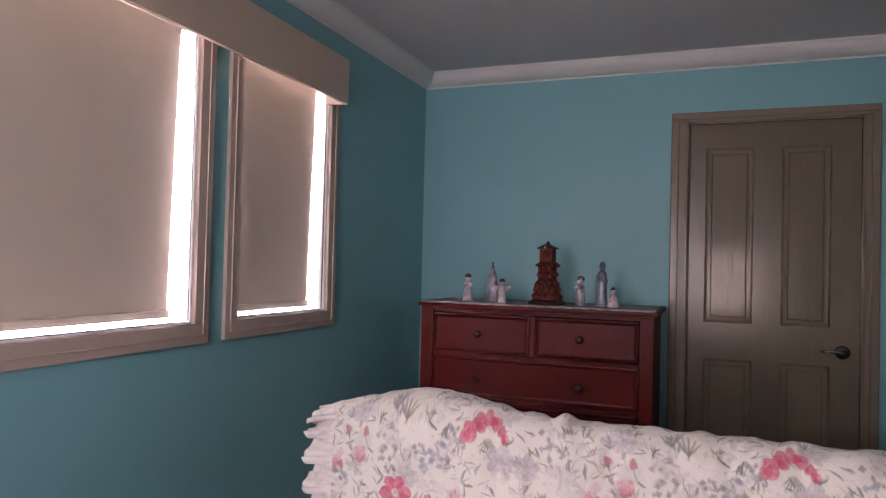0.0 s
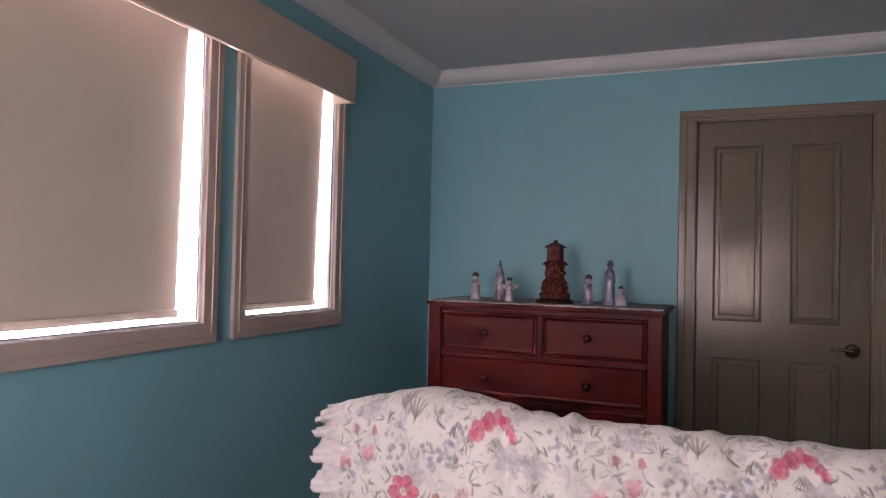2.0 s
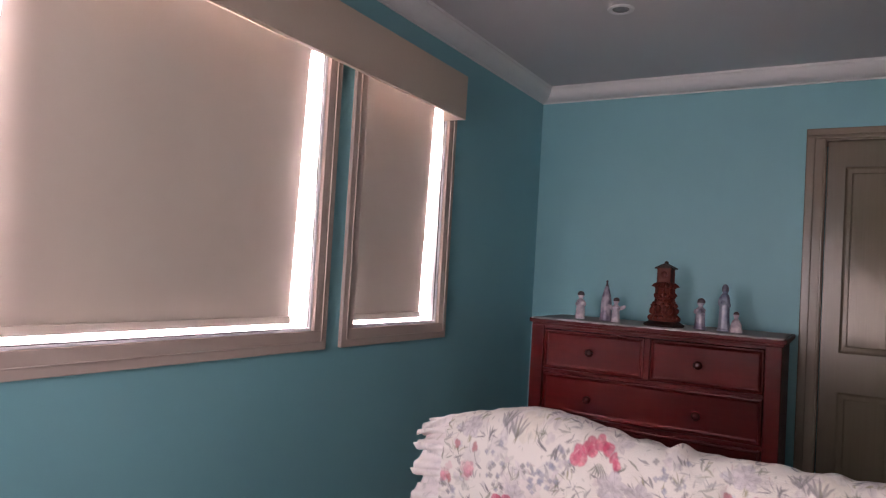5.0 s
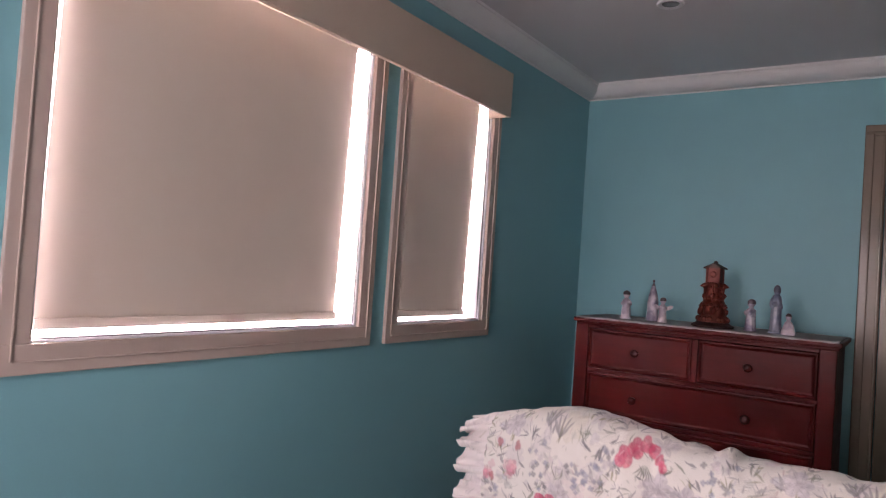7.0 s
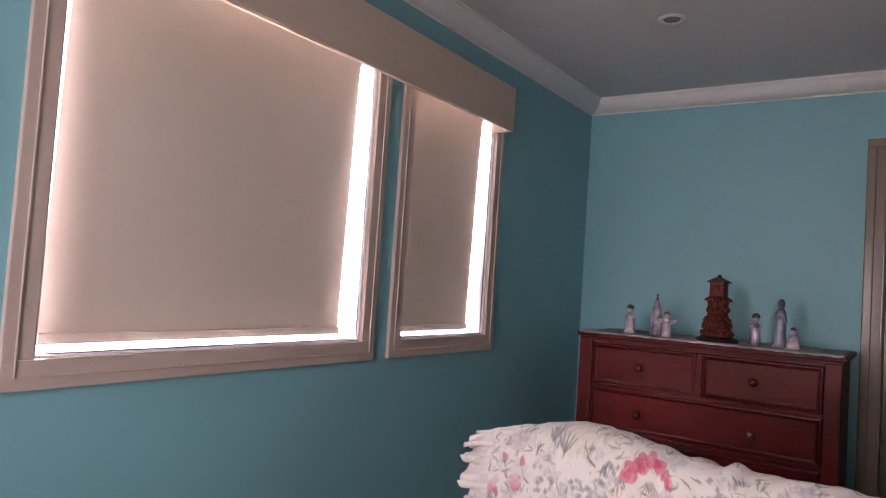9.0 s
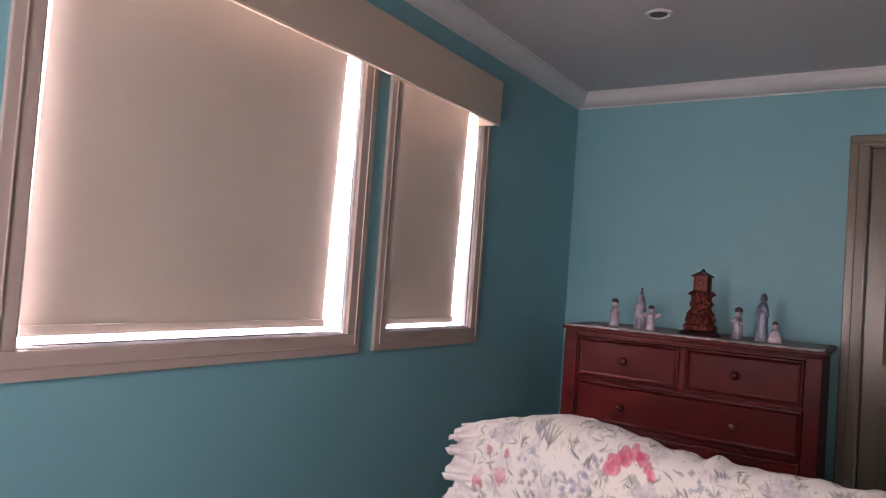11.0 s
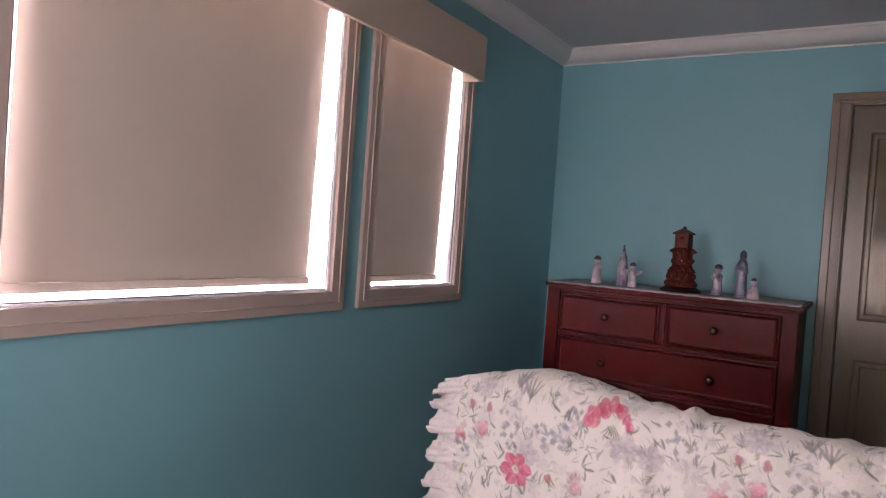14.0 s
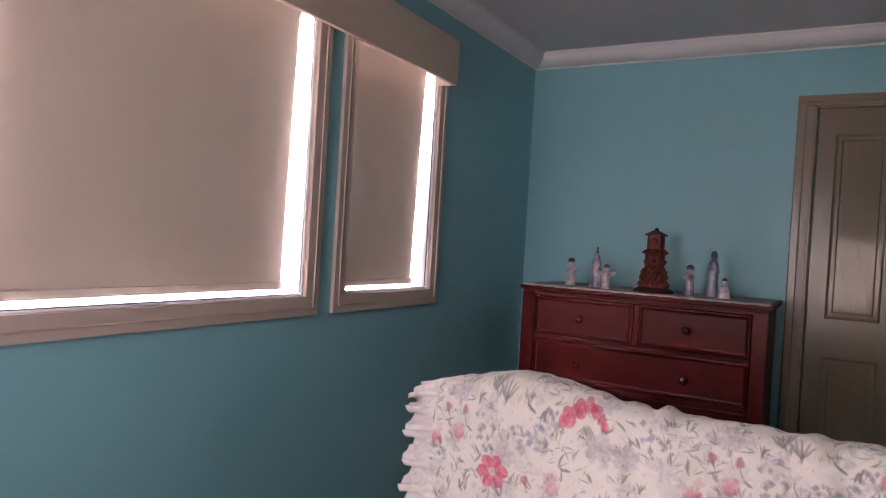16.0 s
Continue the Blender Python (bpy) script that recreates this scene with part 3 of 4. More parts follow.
figure(1.060, FY - 0.02, 0.088, "seated", P_WARM, "small white porcelain figurine kneeling in a gown", 15)


def carved_tower(x, y):
    """A carved wooden tower: rocky leafy foot, a waisted trunk with sprigs, a little house with a pitched roof on top."""
    t = thing("carved_ornament", "tall carved reddish wooden tower ornament on dark base", "ornament", (x, y, TOPZ))
    t.rotation_euler, t.scale = (0, 0, radians(-6)), (NEAR, NEAR, NEAR)
    part("base", lathe([(0.086, 0), (0.089, 0.004), (0.088, 0.010), (0.078, 0.015), (0.070, 0.020), (0.066, 0.024)], 32), M_EBONY, t, "dark round base", True)
    rnd = random.Random(5)

    def burl(bm, a, r, z, size, tall=1.3, lean=0.0):
        add_ball(bm, (r * math.cos(a), r * math.sin(a), z), size, (1, 1, tall), 10, 7, Euler((rnd.gauss(0, 0.4), lean + rnd.gauss(0, 0.3), a)))

    def leaf_tip(bm, a, r, z, length, drop):
        """A pointed carved leaf that stands out from the trunk."""
        c, q = math.cos(a), math.sin(a)
        m = Matrix.Translation((r * c, r * q, z)) @ Matrix.Rotation(a, 4, "Z") @ Matrix.Rotation(math.pi / 2 - drop, 4, "Y")
        add_lathe(bm, [(0.010, -0.012), (0.0115, 0.0), (0.008, length * 0.5), (0.0035, length * 0.85), (0.0008, length)], 8, m)

    # spreading foot with rocks and roots
    bm = lathe([(0.066, 0.022), (0.067, 0.030), (0.060, 0.042), (0.054, 0.060), (0.052, 0.085), (0.048, 0.105), (0.042, 0.120)], 20)
    for k in range(13):
        a = 2 * math.pi * k / 13 + rnd.gauss(0, 0.12)
        burl(bm, a, 0.058, 0.034 + rnd.random() * 0.006, 0.012 + 0.004 * rnd.random(), 0.9)
    for k in range(10):
        a = 2 * math.pi * k / 10 + rnd.gauss(0, 0.15)
        burl(bm, a, 0.049, 0.064 + rnd.random() * 0.016, 0.011 + 0.004 * rnd.random(), 1.9)
        burl(bm, a + 0.3, 0.047, 0.094 + rnd.random() * 0.008, 0.009, 1.2)
    for a in (math.pi, 2.5, -0.15, 4.2, 5.3):
        leaf_tip(bm, a, 0.046, 0.088, 0.020, 0.2)
    part("carved_foot", bm, M_CARVED, t, "", True)
    # trunk with two rings of sprigs
    bm = lathe([(0.044, 0.108), (0.041, 0.125), (0.045, 0.138), (0.040, 0.146), (0.039, 0.165), (0.042, 0.178), (0.044, 0.186), (0.034, 0.197)], 18)
    for k in range(9):
        a = 2 * math.pi * k / 9
        add_lathe(bm, [(0.0050, 0.100), (0.0040, 0.140), (0.0050, 0.190)], 8, Matrix.Translation((0.040 * math.cos(a), 0.040 * math.sin(a), 0)))
    for z, r, n, length in ((0.140, 0.040, 7, 0.013), (0.184, 0.040, 6, 0.024)):
        for k in range(n):
            a = math.pi + 2 * math.pi * k / n
            leaf_tip(bm, a, r, z, length, -0.25)
            burl(bm, a + 0.45, r + 0.001, z - 0.008, 0.008, 1.0)
    part("trunk", bm, M_CARVED, t, "", True)
    # the little house
    w = 0.0265
    bm = box(-w, w, -w, w, 0.190, 0.262, 0.003)
    for sx in (-1, 1):
        for sy in (-1, 1):
            add_box(bm, sx * w - 0.004, sx * w + 0.004, sy * w - 0.004, sy * w + 0.004, 0.190, 0.262, 0.001)
    add_box(bm, -w - 0.003, w + 0.003, -w - 0.003, w + 0.003, 0.190, 0.197, 0.002)
    add_ball(bm, (0, -w, 0.232), 0.014, (1, 0.35, 1), 14, 8)
    part("house", bm, M_CARVED, t)
    bm = bmesh.new()
    prof = [(-0.041, 0.256), (-0.040, 0.262), (0.0, 0.281), (0.040, 0.262), (0.041, 0.256), (0.0, 0.274)]
    ends = [[bm.verts.new((px, py, pz)) for px, pz in prof] for py in (-0.036, 0.036)]
    for k in range(6):
        bm.faces.new((ends[0][k], ends[0][(k + 1) % 6], ends[1][(k + 1) % 6], ends[1][k]))
    for e in ends:
        for q in ((0, 1, 2, 5), (2, 3, 4, 5)):
            bm.faces.new([e[k] for k in q])
    gable = [[bm.verts.new(v) for v in ((-0.034, py, 0.260), (0.034, py, 0.260), (0.0, py, 0.276))] for py in (-0.028, 0.028)]
    for g3 in gable:
        bm.faces.new(g3)
    bmesh.ops.recalc_face_normals(bm, faces=bm.faces)
    part("roof", bm, M_EBONY, t, "dark pitched roof")
    part("finial", lathe([(0.012, 0.278), (0.009, 0.281), (0.0095, 0.285), (0.007, 0.290), (0.001, 0.293)], 14), M_EBONY, t, "", True)


carved_tower(EYE[0] + (0.757 - EYE[0]) * NEAR, FY)

# ---- bed ----
BX0, BX1, FOOT = 0.62, 2.22, 1.50


def bed():
    t = thing("bed", "wooden bedstead with a high footboard under the quilt", "bed", (BX0, FOOT, 0))
    W, L = BX1 - BX0, FOOT - BACK - 0.10
    part("footboard", box(0.02, W - 0.02, -0.020, 0.020, 0.16, 0.962, 0.008), M_WOOD, t)
    for x in (0.02, W - 0.08):
        part("leg", box(x, x + 0.06, -0.030, 0.030, 0, 0.955, 0.006), M_WOOD, t)
        part("leg", box(x, x + 0.06, -L, -L + 0.06, 0, 0.50, 0.006), M_WOOD, t)
        part("side_rail", box(x + 0.010, x + 0.045, -L + 0.06, -0.030, 0.22, 0.36, 0.004), M_WOOD, t)
    part("slat_base", box(0.065, W - 0.065, -L + 0.06, -0.031, 0.30, 0.335), M_WOOD, t)


bed()
tagged(part("mattress", box(BX0 + 0.07, BX1 - 0.07, BACK + 0.10, FOOT - 0.04, 0.337, 0.575, 0.04, 4), M_MATTRESS, None, "", True),
       "thick pale mattress under the floral quilt", "mattress")


# flower print, as colour over cloth coordinates in metres
def value_noise(x, y, seed):
    r = np.random.RandomState(seed).rand(64, 64)
    xi, yi = np.floor(x).astype(int), np.floor(y).astype(int)
    fx, fy = x - xi, y - yi
    fx, fy = fx * fx * (3 - 2 * fx), fy * fy * (3 - 2 * fy)
    a, b = r[xi % 64, yi % 64], r[(xi + 1) % 64, yi % 64]
    c, d = r[xi % 64, (yi + 1) % 64], r[(xi + 1) % 64, (yi + 1) % 64]
    return (a * (1 - fx) + b * fx) * (1 - fy) + (c * (1 - fx) + d * fx) * fy


ROSE, PINK, BLUSH = (0.62, 0.070, 0.140), (0.66, 0.155, 0.230), (0.64, 0.34, 0.38)
LILAC, GREY, BLUE = (0.52, 0.475, 0.50), (0.18, 0.175, 0.185), (0.27, 0.28, 0.36)
SAGE, OLIVE, CREAM = (0.23, 0.245, 0.195), (0.34, 0.32, 0.21), (0.75, 0.708, 0.655)
STEP = 0.0009
TU, TV = 654, 668
TILE_U, TILE_V = TU * STEP, TV * STEP


def paint_tile():
    """One repeat of the print: u to the side, v down the cloth."""
    tile = np.empty((TU, TV, 3))
    tile[:] = CREAM
    gu, gv = np.meshgrid(np.arange(TU) * STEP, np.arange(TV) * STEP, indexing="ij")
    tone_all = 0.78 + 0.44 * value_noise(gu * 160, gv * 160, 8)
    wob_u = 0.0036 * (value_noise(gu * 90 + 7, gv * 90, 3) - 0.5)
    wob_v = 0.0036 * (value_noise(gu * 90, gv * 90 + 9, 4) - 0.5)

    def patch(cu, cv, reach):
        n = int(reach / STEP) + 3
        iu = np.arange(int(cu / STEP) - n, int(cu / STEP) + n + 1)
        iv = np.arange(int(cv / STEP) - n, int(cv / STEP) + n + 1)
        ix = np.ix_(iu % TU, iv % TV)
        du = (iu * STEP - cu)[:, None] + wob_u[ix]
        dv = (iv * STEP - cv)[None, :] + wob_v[ix]
        return ix, du, dv

    def blend(ix, mask, c, strength):
        k = np.clip(mask, 0, 1)[..., None] * strength
        tile[ix] = tile[ix] * (1 - k) + k * np.clip(np.array(c) * tone_all[ix][..., None], 0, 1)

    def petals(cu, cv, r, n, c, phase=0.0, depth=0.35, strength=0.85, squash=1.0, vein=0.25):
        ix, du, dv = patch(cu, cv, r * 1.2)
        dv = dv / squash
        rad, ang = np.hypot(du, dv), np.arctan2(dv, du)
        edge = r * (1 - depth + depth * np.abs(np.cos(n / 2 * ang + phase)) ** 0.6)
        m = np.clip((edge - rad) / 0.0020, 0, 1)
        blend(ix, m * (1 - vein + vein * np.abs(np.sin(n * 2.5 * ang + phase))), c, strength)
        blend(ix, np.clip(1 - np.abs(rad - edge * 0.94) / 0.0018, 0, 1) * 0.25, tuple(0.6 * q for q in c), strength)

    def leaf(cu, cv, length, width, ang, c, strength=0.7, bend=0.0):
        ix, du, dv = patch(cu, cv, length * 0.6 + abs(bend))
        a = du * math.cos(ang) + dv * math.sin(ang)
        q = -du * math.sin(ang) + dv * math.cos(ang) - bend * (a / length) ** 2
        w = width * np.clip(1 - (2 * a / length) ** 2, 0, 1)
        blend(ix, np.clip((w - np.abs(q)) / 0.0011 + 0.1 * (w > 0.0004), 0, 1) * (w > 0), c, strength)

    rnd = random.Random(11)

    def lily(cu, cv, r, c, strength=0.6, n=7):
        a0 = rnd.random() * 3
        for k in range(n):
            a = a0 + 2 * math.pi * k / n + rnd.gauss(0, 0.15)
            s, shade = r * (0.8 + 0.4 * rnd.random()), 0.82 + 0.30 * rnd.random()
            leaf(cu + 0.52 * s * math.cos(a), cv + 0.45 * s * math.sin(a), s, s * 0.23, a, tuple(q * shade for q in c), strength, rnd.gauss(0, 0.003))
            leaf(cu + 0.5 * s * math.cos(a + 0.1), cv + 0.43 * s * math.sin(a + 0.1), s * 0.8, 0.0009, a, GREY, 0.5)

    # pale washes, washed-out lilies and sprays of leaves all over
    for i in range(44):
        petals(rnd.random() * TILE_U, rnd.random() * TILE_V, 0.014 + 0.022 * rnd.random(), rnd.choice((5, 6, 7)),
               rnd.choice((LILAC, LILAC, (0.62, 0.50, 0.52), (0.66, 0.60, 0.46), (0.58, 0.57, 0.58))), rnd.random() * 3, 0.45, 0.32, 0.85)
    for i in range(40):
        lily(rnd.random() * TILE_U, rnd.random() * TILE_V, 0.020 + 0.016 * rnd.random(), rnd.choice((LILAC, LILAC, (0.60, 0.52, 0.53), (0.56, 0.55, 0.50))), 0.42)
    for i in range(330):
        cu, cv, a0 = rnd.random() * TILE_U, rnd.random() * TILE_V, -1.57 + rnd.gauss(0, 0.65)
        c = rnd.choice((SAGE, SAGE, GREY, OLIVE, GREY, (0.42, 0.41, 0.40)))
        for k in range(rnd.choice((2, 3, 4, 5))):
            a = a0 + rnd.gauss(0, 0.45)
            ln = 0.012 + 0.026 * rnd.random()
            leaf(cu + 0.5 * ln * math.cos(a) + rnd.gauss(0, 0.003), cv + 0.5 * ln * math.sin(a), ln, 0.0010 + 0.0024 * rnd.random() ** 2, a, c, 0.45 + 0.40 * rnd.random(), rnd.gauss(0, 0.008))
    # short brushed strokes and small faded blooms that fill the ground
    for i in range(520):
        a = -1.57 + rnd.gauss(0, 0.7)
        leaf(rnd.random() * TILE_U, rnd.random() * TILE_V, 0.006 + 0.012 * rnd.random(), 0.0008 + 0.0016 * rnd.random(), a,
             rnd.choice((SAGE, GREY, LILAC, (0.44, 0.42, 0.44), (0.50, 0.36, 0.36))), 0.3 + 0.35 * rnd.random(), rnd.gauss(0, 0.004))
    for i in range(90):
        petals(rnd.random() * TILE_U, rnd.random() * TILE_V, 0.005 + 0.007 * rnd.random(), rnd.choice((3, 4, 5)),
               rnd.choice((LILAC, (0.42, 0.43, 0.50), (0.60, 0.50, 0.52), (0.47, 0.47, 0.44))), rnd.random() * 3, 0.45, 0.5)
    # sprigs of small blue petals
    for su, sv in ((0.952, 0.085), (0.905, 0.125), (1.180, 0.085), (1.395, 0.140), (1.250, 0.190)):
        for k in range(20):
            petals(su + rnd.gauss(0, 0.017), sv + rnd.gauss(0, 0.020), 0.0045 + 0.003 * rnd.random(), 4, rnd.choice((BLUE, BLUE, GREY, LILAC)), rnd.random(), 0.4, 0.7)
    # large lilac lilies
    for cu, cv, r in ((1.062, 0.120, 0.042), (1.115, 0.130, 0.036), (0.720, 0.055, 0.034), (0.855, 0.175, 0.034)):
        petals(cu, cv, r * 0.85, 5, LILAC, rnd.random(), 0.4, 0.65, 0.9)
        lily(cu, cv, r, LILAC, 0.45, 6)
    # grey iris leaves
    for cu, cv in ((0.845, 0.070), (1.400, 0.055)):
        for a in (-2.2, -1.95, -1.6, -1.2, -0.9):
            leaf(cu + 0.020 * math.cos(a), cv + 0.020 * math.sin(a), 0.044, 0.0030, a, GREY, 0.6, 0.004)
    # rosy poppies in an arching bunch
    for du, dv, r in ((-0.036, 0.018, 0.017), (-0.017, -0.001, 0.016), (0.002, -0.015, 0.014), (0.019, -0.008, 0.012), (0.034, 0.008, 0.011), (0.043, 0.022, 0.009)):
        petals(1.024 + du, 0.058 + dv, 1.05 * r, 3, (0.66, 0.13, 0.20), rnd.random() * 3, 0.30, 0.85, 1.2, 0.15)
        for k in range(3):
            petals(1.024 + du + rnd.gauss(0, 0.005), 0.058 + dv + rnd.gauss(0, 0.005), r * 0.55, 3, rnd.choice((ROSE, PINK, (0.78, 0.34, 0.37))), rnd.random() * 3, 0.4, 0.55, 1.2, 0.15)
        a = rnd.random() * 6
        leaf(1.024 + du + 0.3 * r * math.cos(a), 0.058 + dv + 0.3 * r * math.sin(a), r * 0.9, r * 0.10, a, (0.42, 0.05, 0.10), 0.5, 0.003)
        leaf(1.024 + du - 0.4 * r * math.cos(a + 1), 0.058 + dv - 0.4 * r, r * 0.8, r * 0.12, a + 1, (0.80, 0.42, 0.45), 0.6, 0.003)
    for k in range(7):
        a = 1.0 + 0.2 * k
        leaf(1.030 + 0.020 * math.cos(a), 0.075 + 0.020 * math.sin(a), 0.034, 0.0016, a, SAGE, 0.8, 0.003)
    # open pink cosmos
    for cu, cv, r in ((0.826, 0.214, 0.041), (1.072, 0.300, 0.038)):
        petals(cu, cv, r, 6, PINK, 0.4, 0.34, 0.92, 1.0, 0.15)
        for k in range(6):
            a = 0.13 + math.pi / 3 * k
            leaf(cu + 0.6 * r * math.cos(a), cv + 0.6 * r * math.sin(a), r * 0.75, r * 0.13, a, ROSE, 0.55)
        petals(cu, cv, r * 0.24, 8, (0.70, 0.64, 0.55), 0, 0.1, 0.95)
        petals(cu, cv, r * 0.12, 8, (0.42, 0.42, 0.36), 0, 0.1, 0.8)
    # ruffled blush peonies, buds
    for cu, cv, r in ((0.728, 0.142, 0.028), (1.255, 0.170, 0.024), (0.960, 0.215, 0.026)):
        for k in range(9):
            petals(cu + rnd.gauss(0, r * 0.38), cv + rnd.gauss(0, r * 0.38), r * 0.5, 4, rnd.choice((PINK, BLUSH, BLUSH, (0.72, 0.50, 0.50))), rnd.random() * 3, 0.45, 0.45)
    for cu, cv in ((0.742, 0.096), (0.676, 0.175), (0.905, 0.215), (1.280, 0.095), (1.150, 0.225)):
        petals(cu, cv, 0.0090, 3, (0.46, 0.09, 0.11), rnd.random() * 3, 0.35, 0.75, 1.3)
        leaf(cu + 0.004, cv + 0.016, 0.028, 0.0016, 1.3, SAGE, 0.8)
    return tile * (0.96 + 0.07 * value_noise(gu * 10, gv * 10, 21)[..., None])


TILE = paint_tile()


def flower_print(u, v):
    fu, fv = (u / STEP) % TU, (v / STEP) % TV
    iu, iv = np.floor(fu).astype(int) % TU, np.floor(fv).astype(int) % TV
    ku, kv = (fu - np.floor(fu))[..., None], (fv - np.floor(fv))[..., None]
    ju, jv = (iu + 1) % TU, (iv + 1) % TV
    return (TILE[iu, iv] * (1 - ku) + TILE[ju, iv] * ku) * (1 - kv) + (TILE[iu, jv] * (1 - ku) + TILE[ju, jv] * ku) * kv


# ---- quilt ----
def smooth_curve(pts, rounds=4):
    p = np.array(pts, float)
    for _ in range(rounds):
        q = np.empty((2 * len(p), 2))
        q[0], q[-1] = p[0], p[-1]
        q[1:-1:2], q[2:-1:2] = 0.75 * p[:-1] + 0.25 * p[1:], 0.25 * p[:-1] + 0.75 * p[1:]
        p = q
    return p


# section of the quilt (y, z): from behind the footboard, over it and down on to the mattress
SECTION = smooth_curve([(FOOT + 0.085, 0.40), (FOOT + 0.080, 0.75), (FOOT + 0.075, 0.955), (FOOT + 0.040, 1.012), (FOOT - 0.030, 1.008), (FOOT - 0.062, 0.94),
                        (FOOT - 0.070, 0.80), (FOOT - 0.095, 0.665), (FOOT - 0.24, 0.615), (FOOT - 0.7, 0.612), (BACK + 0.75, 0.612)])
seg = np.hypot(*np.diff(SECTION, axis=0).T)
ARC = np.concatenate([[0], np.cumsum(seg)])
RIDGE = ARC[np.argmax(SECTION[:, 1])]


def quilt_point(x, s):
    """Places of the quilt over arrays x (side) and s (distance from the ridge down the near face)."""
    a = np.clip(s + RIDGE, 0, ARC[-1])
    y, z = np.interp(a, ARC, SECTION[:, 0]), np.interp(a, ARC, SECTION[:, 1])
    e = 0.004
    ty = np.interp(np.clip(a + e, 0, ARC[-1]), ARC, SECTION[:, 0]) - np.interp(np.clip(a - e, 0, ARC[-1]), ARC, SECTION[:, 0])
    tz = np.interp(np.clip(a + e, 0, ARC[-1]), ARC, SECTION[:, 1]) - np.interp(np.clip(a - e, 0, ARC[-1]), ARC, SECTION[:, 1])
    ln = np.hypot(ty, tz) + 1e-9
    ny, nz = tz / ln, -ty / ln
    near = np.exp(-(s / 0.28) ** 2)
    # a thick bulge, gathers beside it and soft creases
    hump = 0.044 * np.exp(-((x - 0.885) / 0.155) ** 2) - 0.020 * np.clip((0.76 - x) / 0.14, 0, 1.6) ** 1.5
    d = hump * near
    d += 0.010 * (value_noise(x * 9 + 3, s * 6, 31) - 0.5)
    d += 0.005 * (value_noise(x * 26 + 2 * s * 8, s * 10, 32) - 0.5) + 0.003 * (value_noise(x * 55 - s * 20, s * 24 + x * 9, 38) - 0.5)
    gather = np.exp(-((x - 1.19) / 0.11) ** 2) + 0.55 * np.exp(-((x - 1.50) / 0.035) ** 2) + 0.06
    ph = x * 78 + 9 * s + 9 * value_noise(x * 9, s * 7, 33)
    d += 0.0040 * gather * np.sin(ph) * np.exp(-((s - 0.02) / 0.11) ** 2)
    slack = np.clip((x - 0.93) / 0.12, 0, 1) * np.exp(-((s - 0.12) / 0.085) ** 2)
    d += 0.0060 * slack * np.sin(x * 52 - 16 * s + 5 * value_noise(x * 7, s * 6, 41))
    d += 0.0075 * np.clip((x - 0.96) / 0.15, 0.06, 1) * np.abs(np.sin(2.2 * x * 14 + 3 * s * 9 + 4 * value_noise(x * 5, s * 5, 35))) ** 3
    d += 0.0018 * np.sin(2 * np.pi * s / 0.019 + 6 * value_noise(s * 20, x * 6, 36)) * np.exp(-np.clip(x - 0.648, 0, 9) / 0.035)
    return x, y + d * ny, z + d * nz


def cloth(name, xs, ss, parent, label, colored, extra=None):
    X, S = np.meshgrid(xs, ss, indexing="ij")
    px, py, pz = quilt_point(X, S)
    if extra is not None:
        px, py, pz = extra(px, py, pz, X, S)
    co = np.stack([px, py, pz], -1).reshape(-1, 3)
    nx, ns = len(xs), len(ss)
    idx = np.arange(nx * ns).reshape(nx, ns)
    quads = np.stack([idx[:-1, :-1], idx[:-1, 1:], idx[1:, 1:], idx[1:, :-1]], -1).reshape(-1, 4)
    me = bpy.data.meshes.new(name)
    me.vertices.add(len(co))
    me.vertices.foreach_set("co", co.ravel())
    me.loops.add(quads.size)
    me.loops.foreach_set("vertex_index", quads.ravel().astype(np.int32))
    me.polygons.add(len(quads))
    me.polygons.foreach_set("loop_start", np.arange(0, quads.size, 4, dtype=np.int32))
    me.update(calc_edges=True)
    me.polygons.foreach_set("use_smooth", np.ones(len(quads), dtype=bool))
    rgb = colored(X, S).reshape(-1, 3)
    at = me.color_attributes.new("print", "FLOAT_COLOR", "POINT")
    at.data.foreach_set("color", np.concatenate([rgb, np.ones((len(rgb), 1))], 1).astype(np.float32).ravel())
    me.materials.append(M_PRINT)
    ob = new(name, me)
    ob.parent = parent
    if label:
        tagged(ob, label)
    return ob


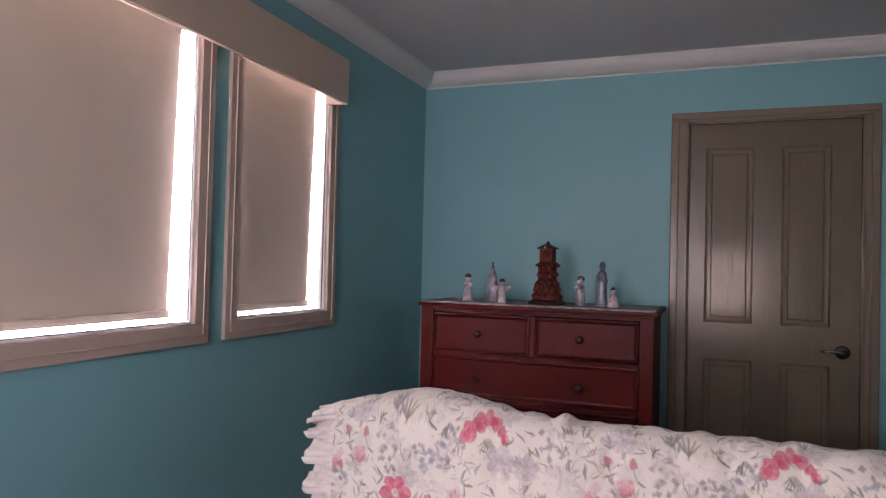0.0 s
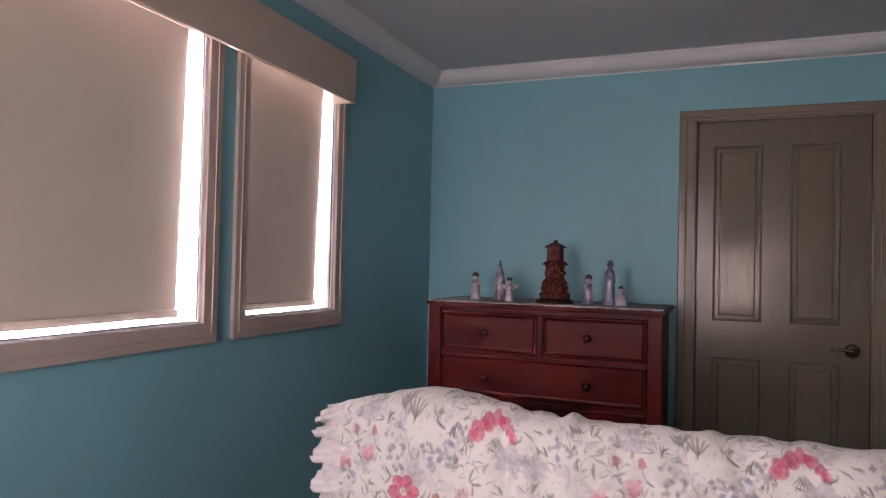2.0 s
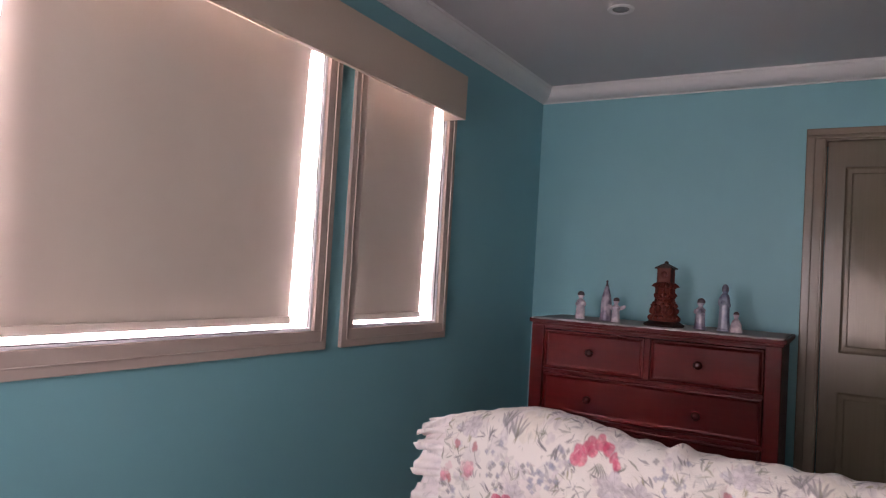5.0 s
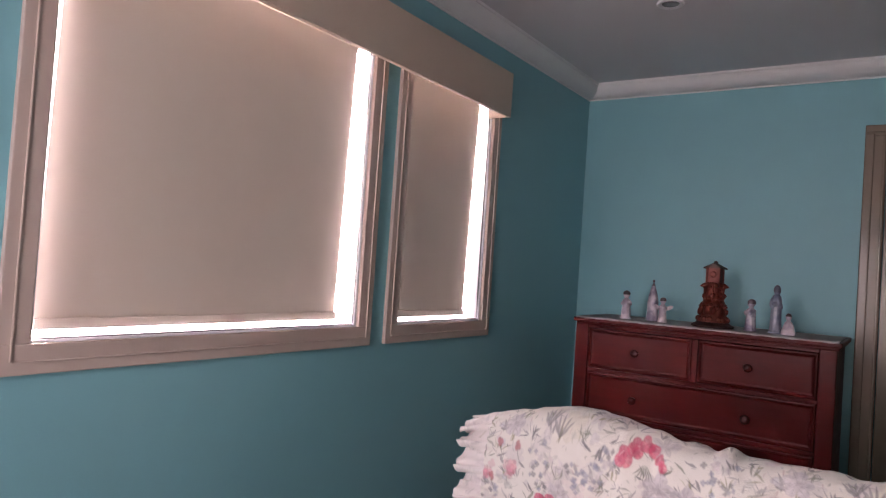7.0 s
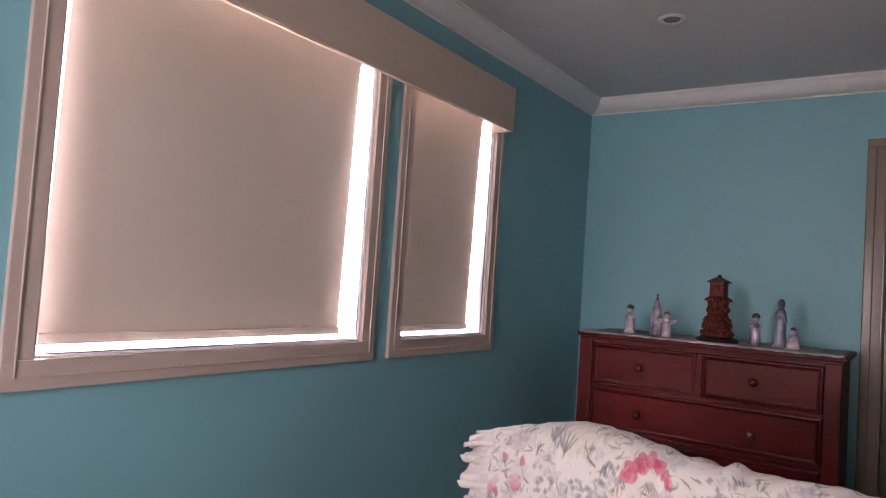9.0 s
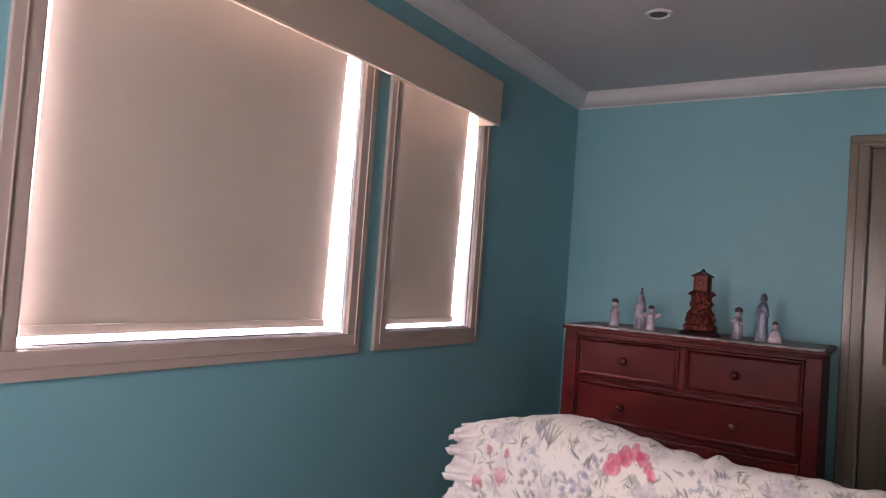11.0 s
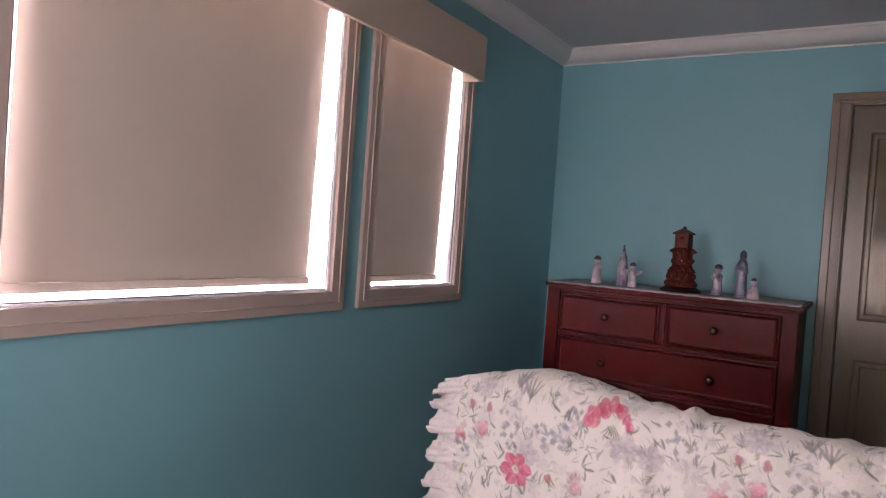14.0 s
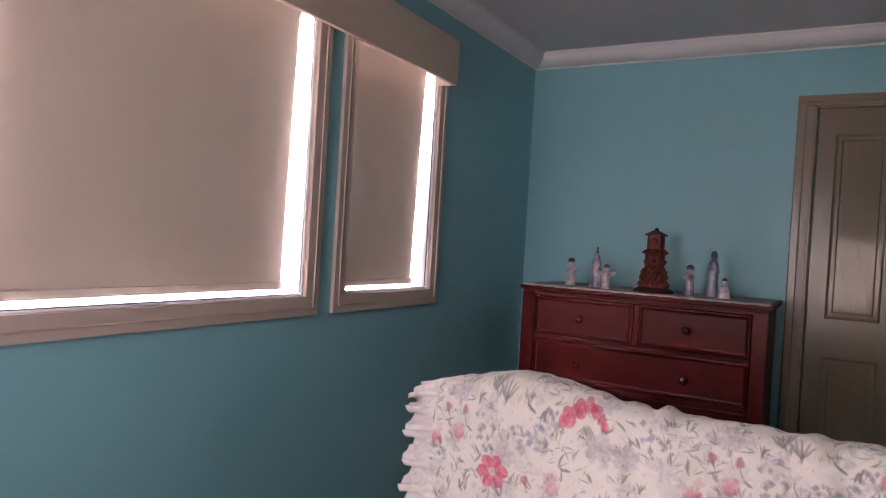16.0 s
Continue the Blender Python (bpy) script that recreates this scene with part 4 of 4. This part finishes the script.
SEAM = 0.648
quilt = thing("quilt", "white cotton quilt with pink and lilac flowers draped over the footboard", "quilt", (0, 0, 0))
down = np.concatenate([np.arange(-0.60, -0.08, 0.02), np.arange(-0.08, 0.34, 0.0016), np.arange(0.34, 2.0, 0.03)])
cloth("cover", np.concatenate([np.arange(SEAM, 1.86, 0.0016), np.arange(1.86, 2.27, 0.01)]), down, quilt, "", flower_print)


# crests of the frill, unevenly gathered along the edge
FOLDS = [-0.30, -0.24, -0.18, -0.11, -0.05, 0.0, 0.050, 0.096, 0.152, 0.220, 0.283, 0.34, 0.39, 0.46, 0.52, 0.58]


def frill(px, py, pz, X, S):
    w = (SEAM - X) / 0.067
    ph = 2 * np.pi * np.interp(S, FOLDS, np.arange(len(FOLDS)))
    e = 0.004
    _, y1, z1 = quilt_point(np.full_like(X, SEAM), S + e)
    _, y0, z0 = quilt_point(np.full_like(X, SEAM), S - e)
    ln = np.hypot(y1 - y0, z1 - z0)
    ty, tz = (y1 - y0) / ln, (z1 - z0) / ln
    lobe = (0.5 + 0.5 * np.cos(ph)) ** 0.32
    wave = 0.021 * np.sin(ph + 0.5 * w) * np.clip(w, 0, 1) ** 0.7 + 0.003 * np.sin(ph * 2.7) * (1 - w) * w * 4
    slide = w * (0.008 + 0.008 * np.cos(ph - 0.8))
    out = w * (0.056 + 0.034 * lobe) * (1 - 0.22 * np.clip(S / 0.28, 0, 1)) + 0.004 * (value_noise(S * 40, X * 30, 52) - 0.5)
    droop = 0.030 * w * np.exp(-(S / 0.06) ** 2)
    return SEAM + 0.001 - out, py + wave * tz + slide * ty, pz - wave * ty + slide * tz - droop


def frill_print(X, S):
    c = np.empty(X.shape + (3,))
    c[:] = (0.78, 0.70, 0.70)
    p = flower_print(X - 0.2, S * 1.5 + 0.11)
    return 0.62 * c + 0.38 * p


cloth("ruffle", SEAM + 0.001 - np.linspace(0, 0.068, 26), np.arange(-0.30, 0.55, 0.0025), quilt, "gathered frill along the edge", frill_print, frill)
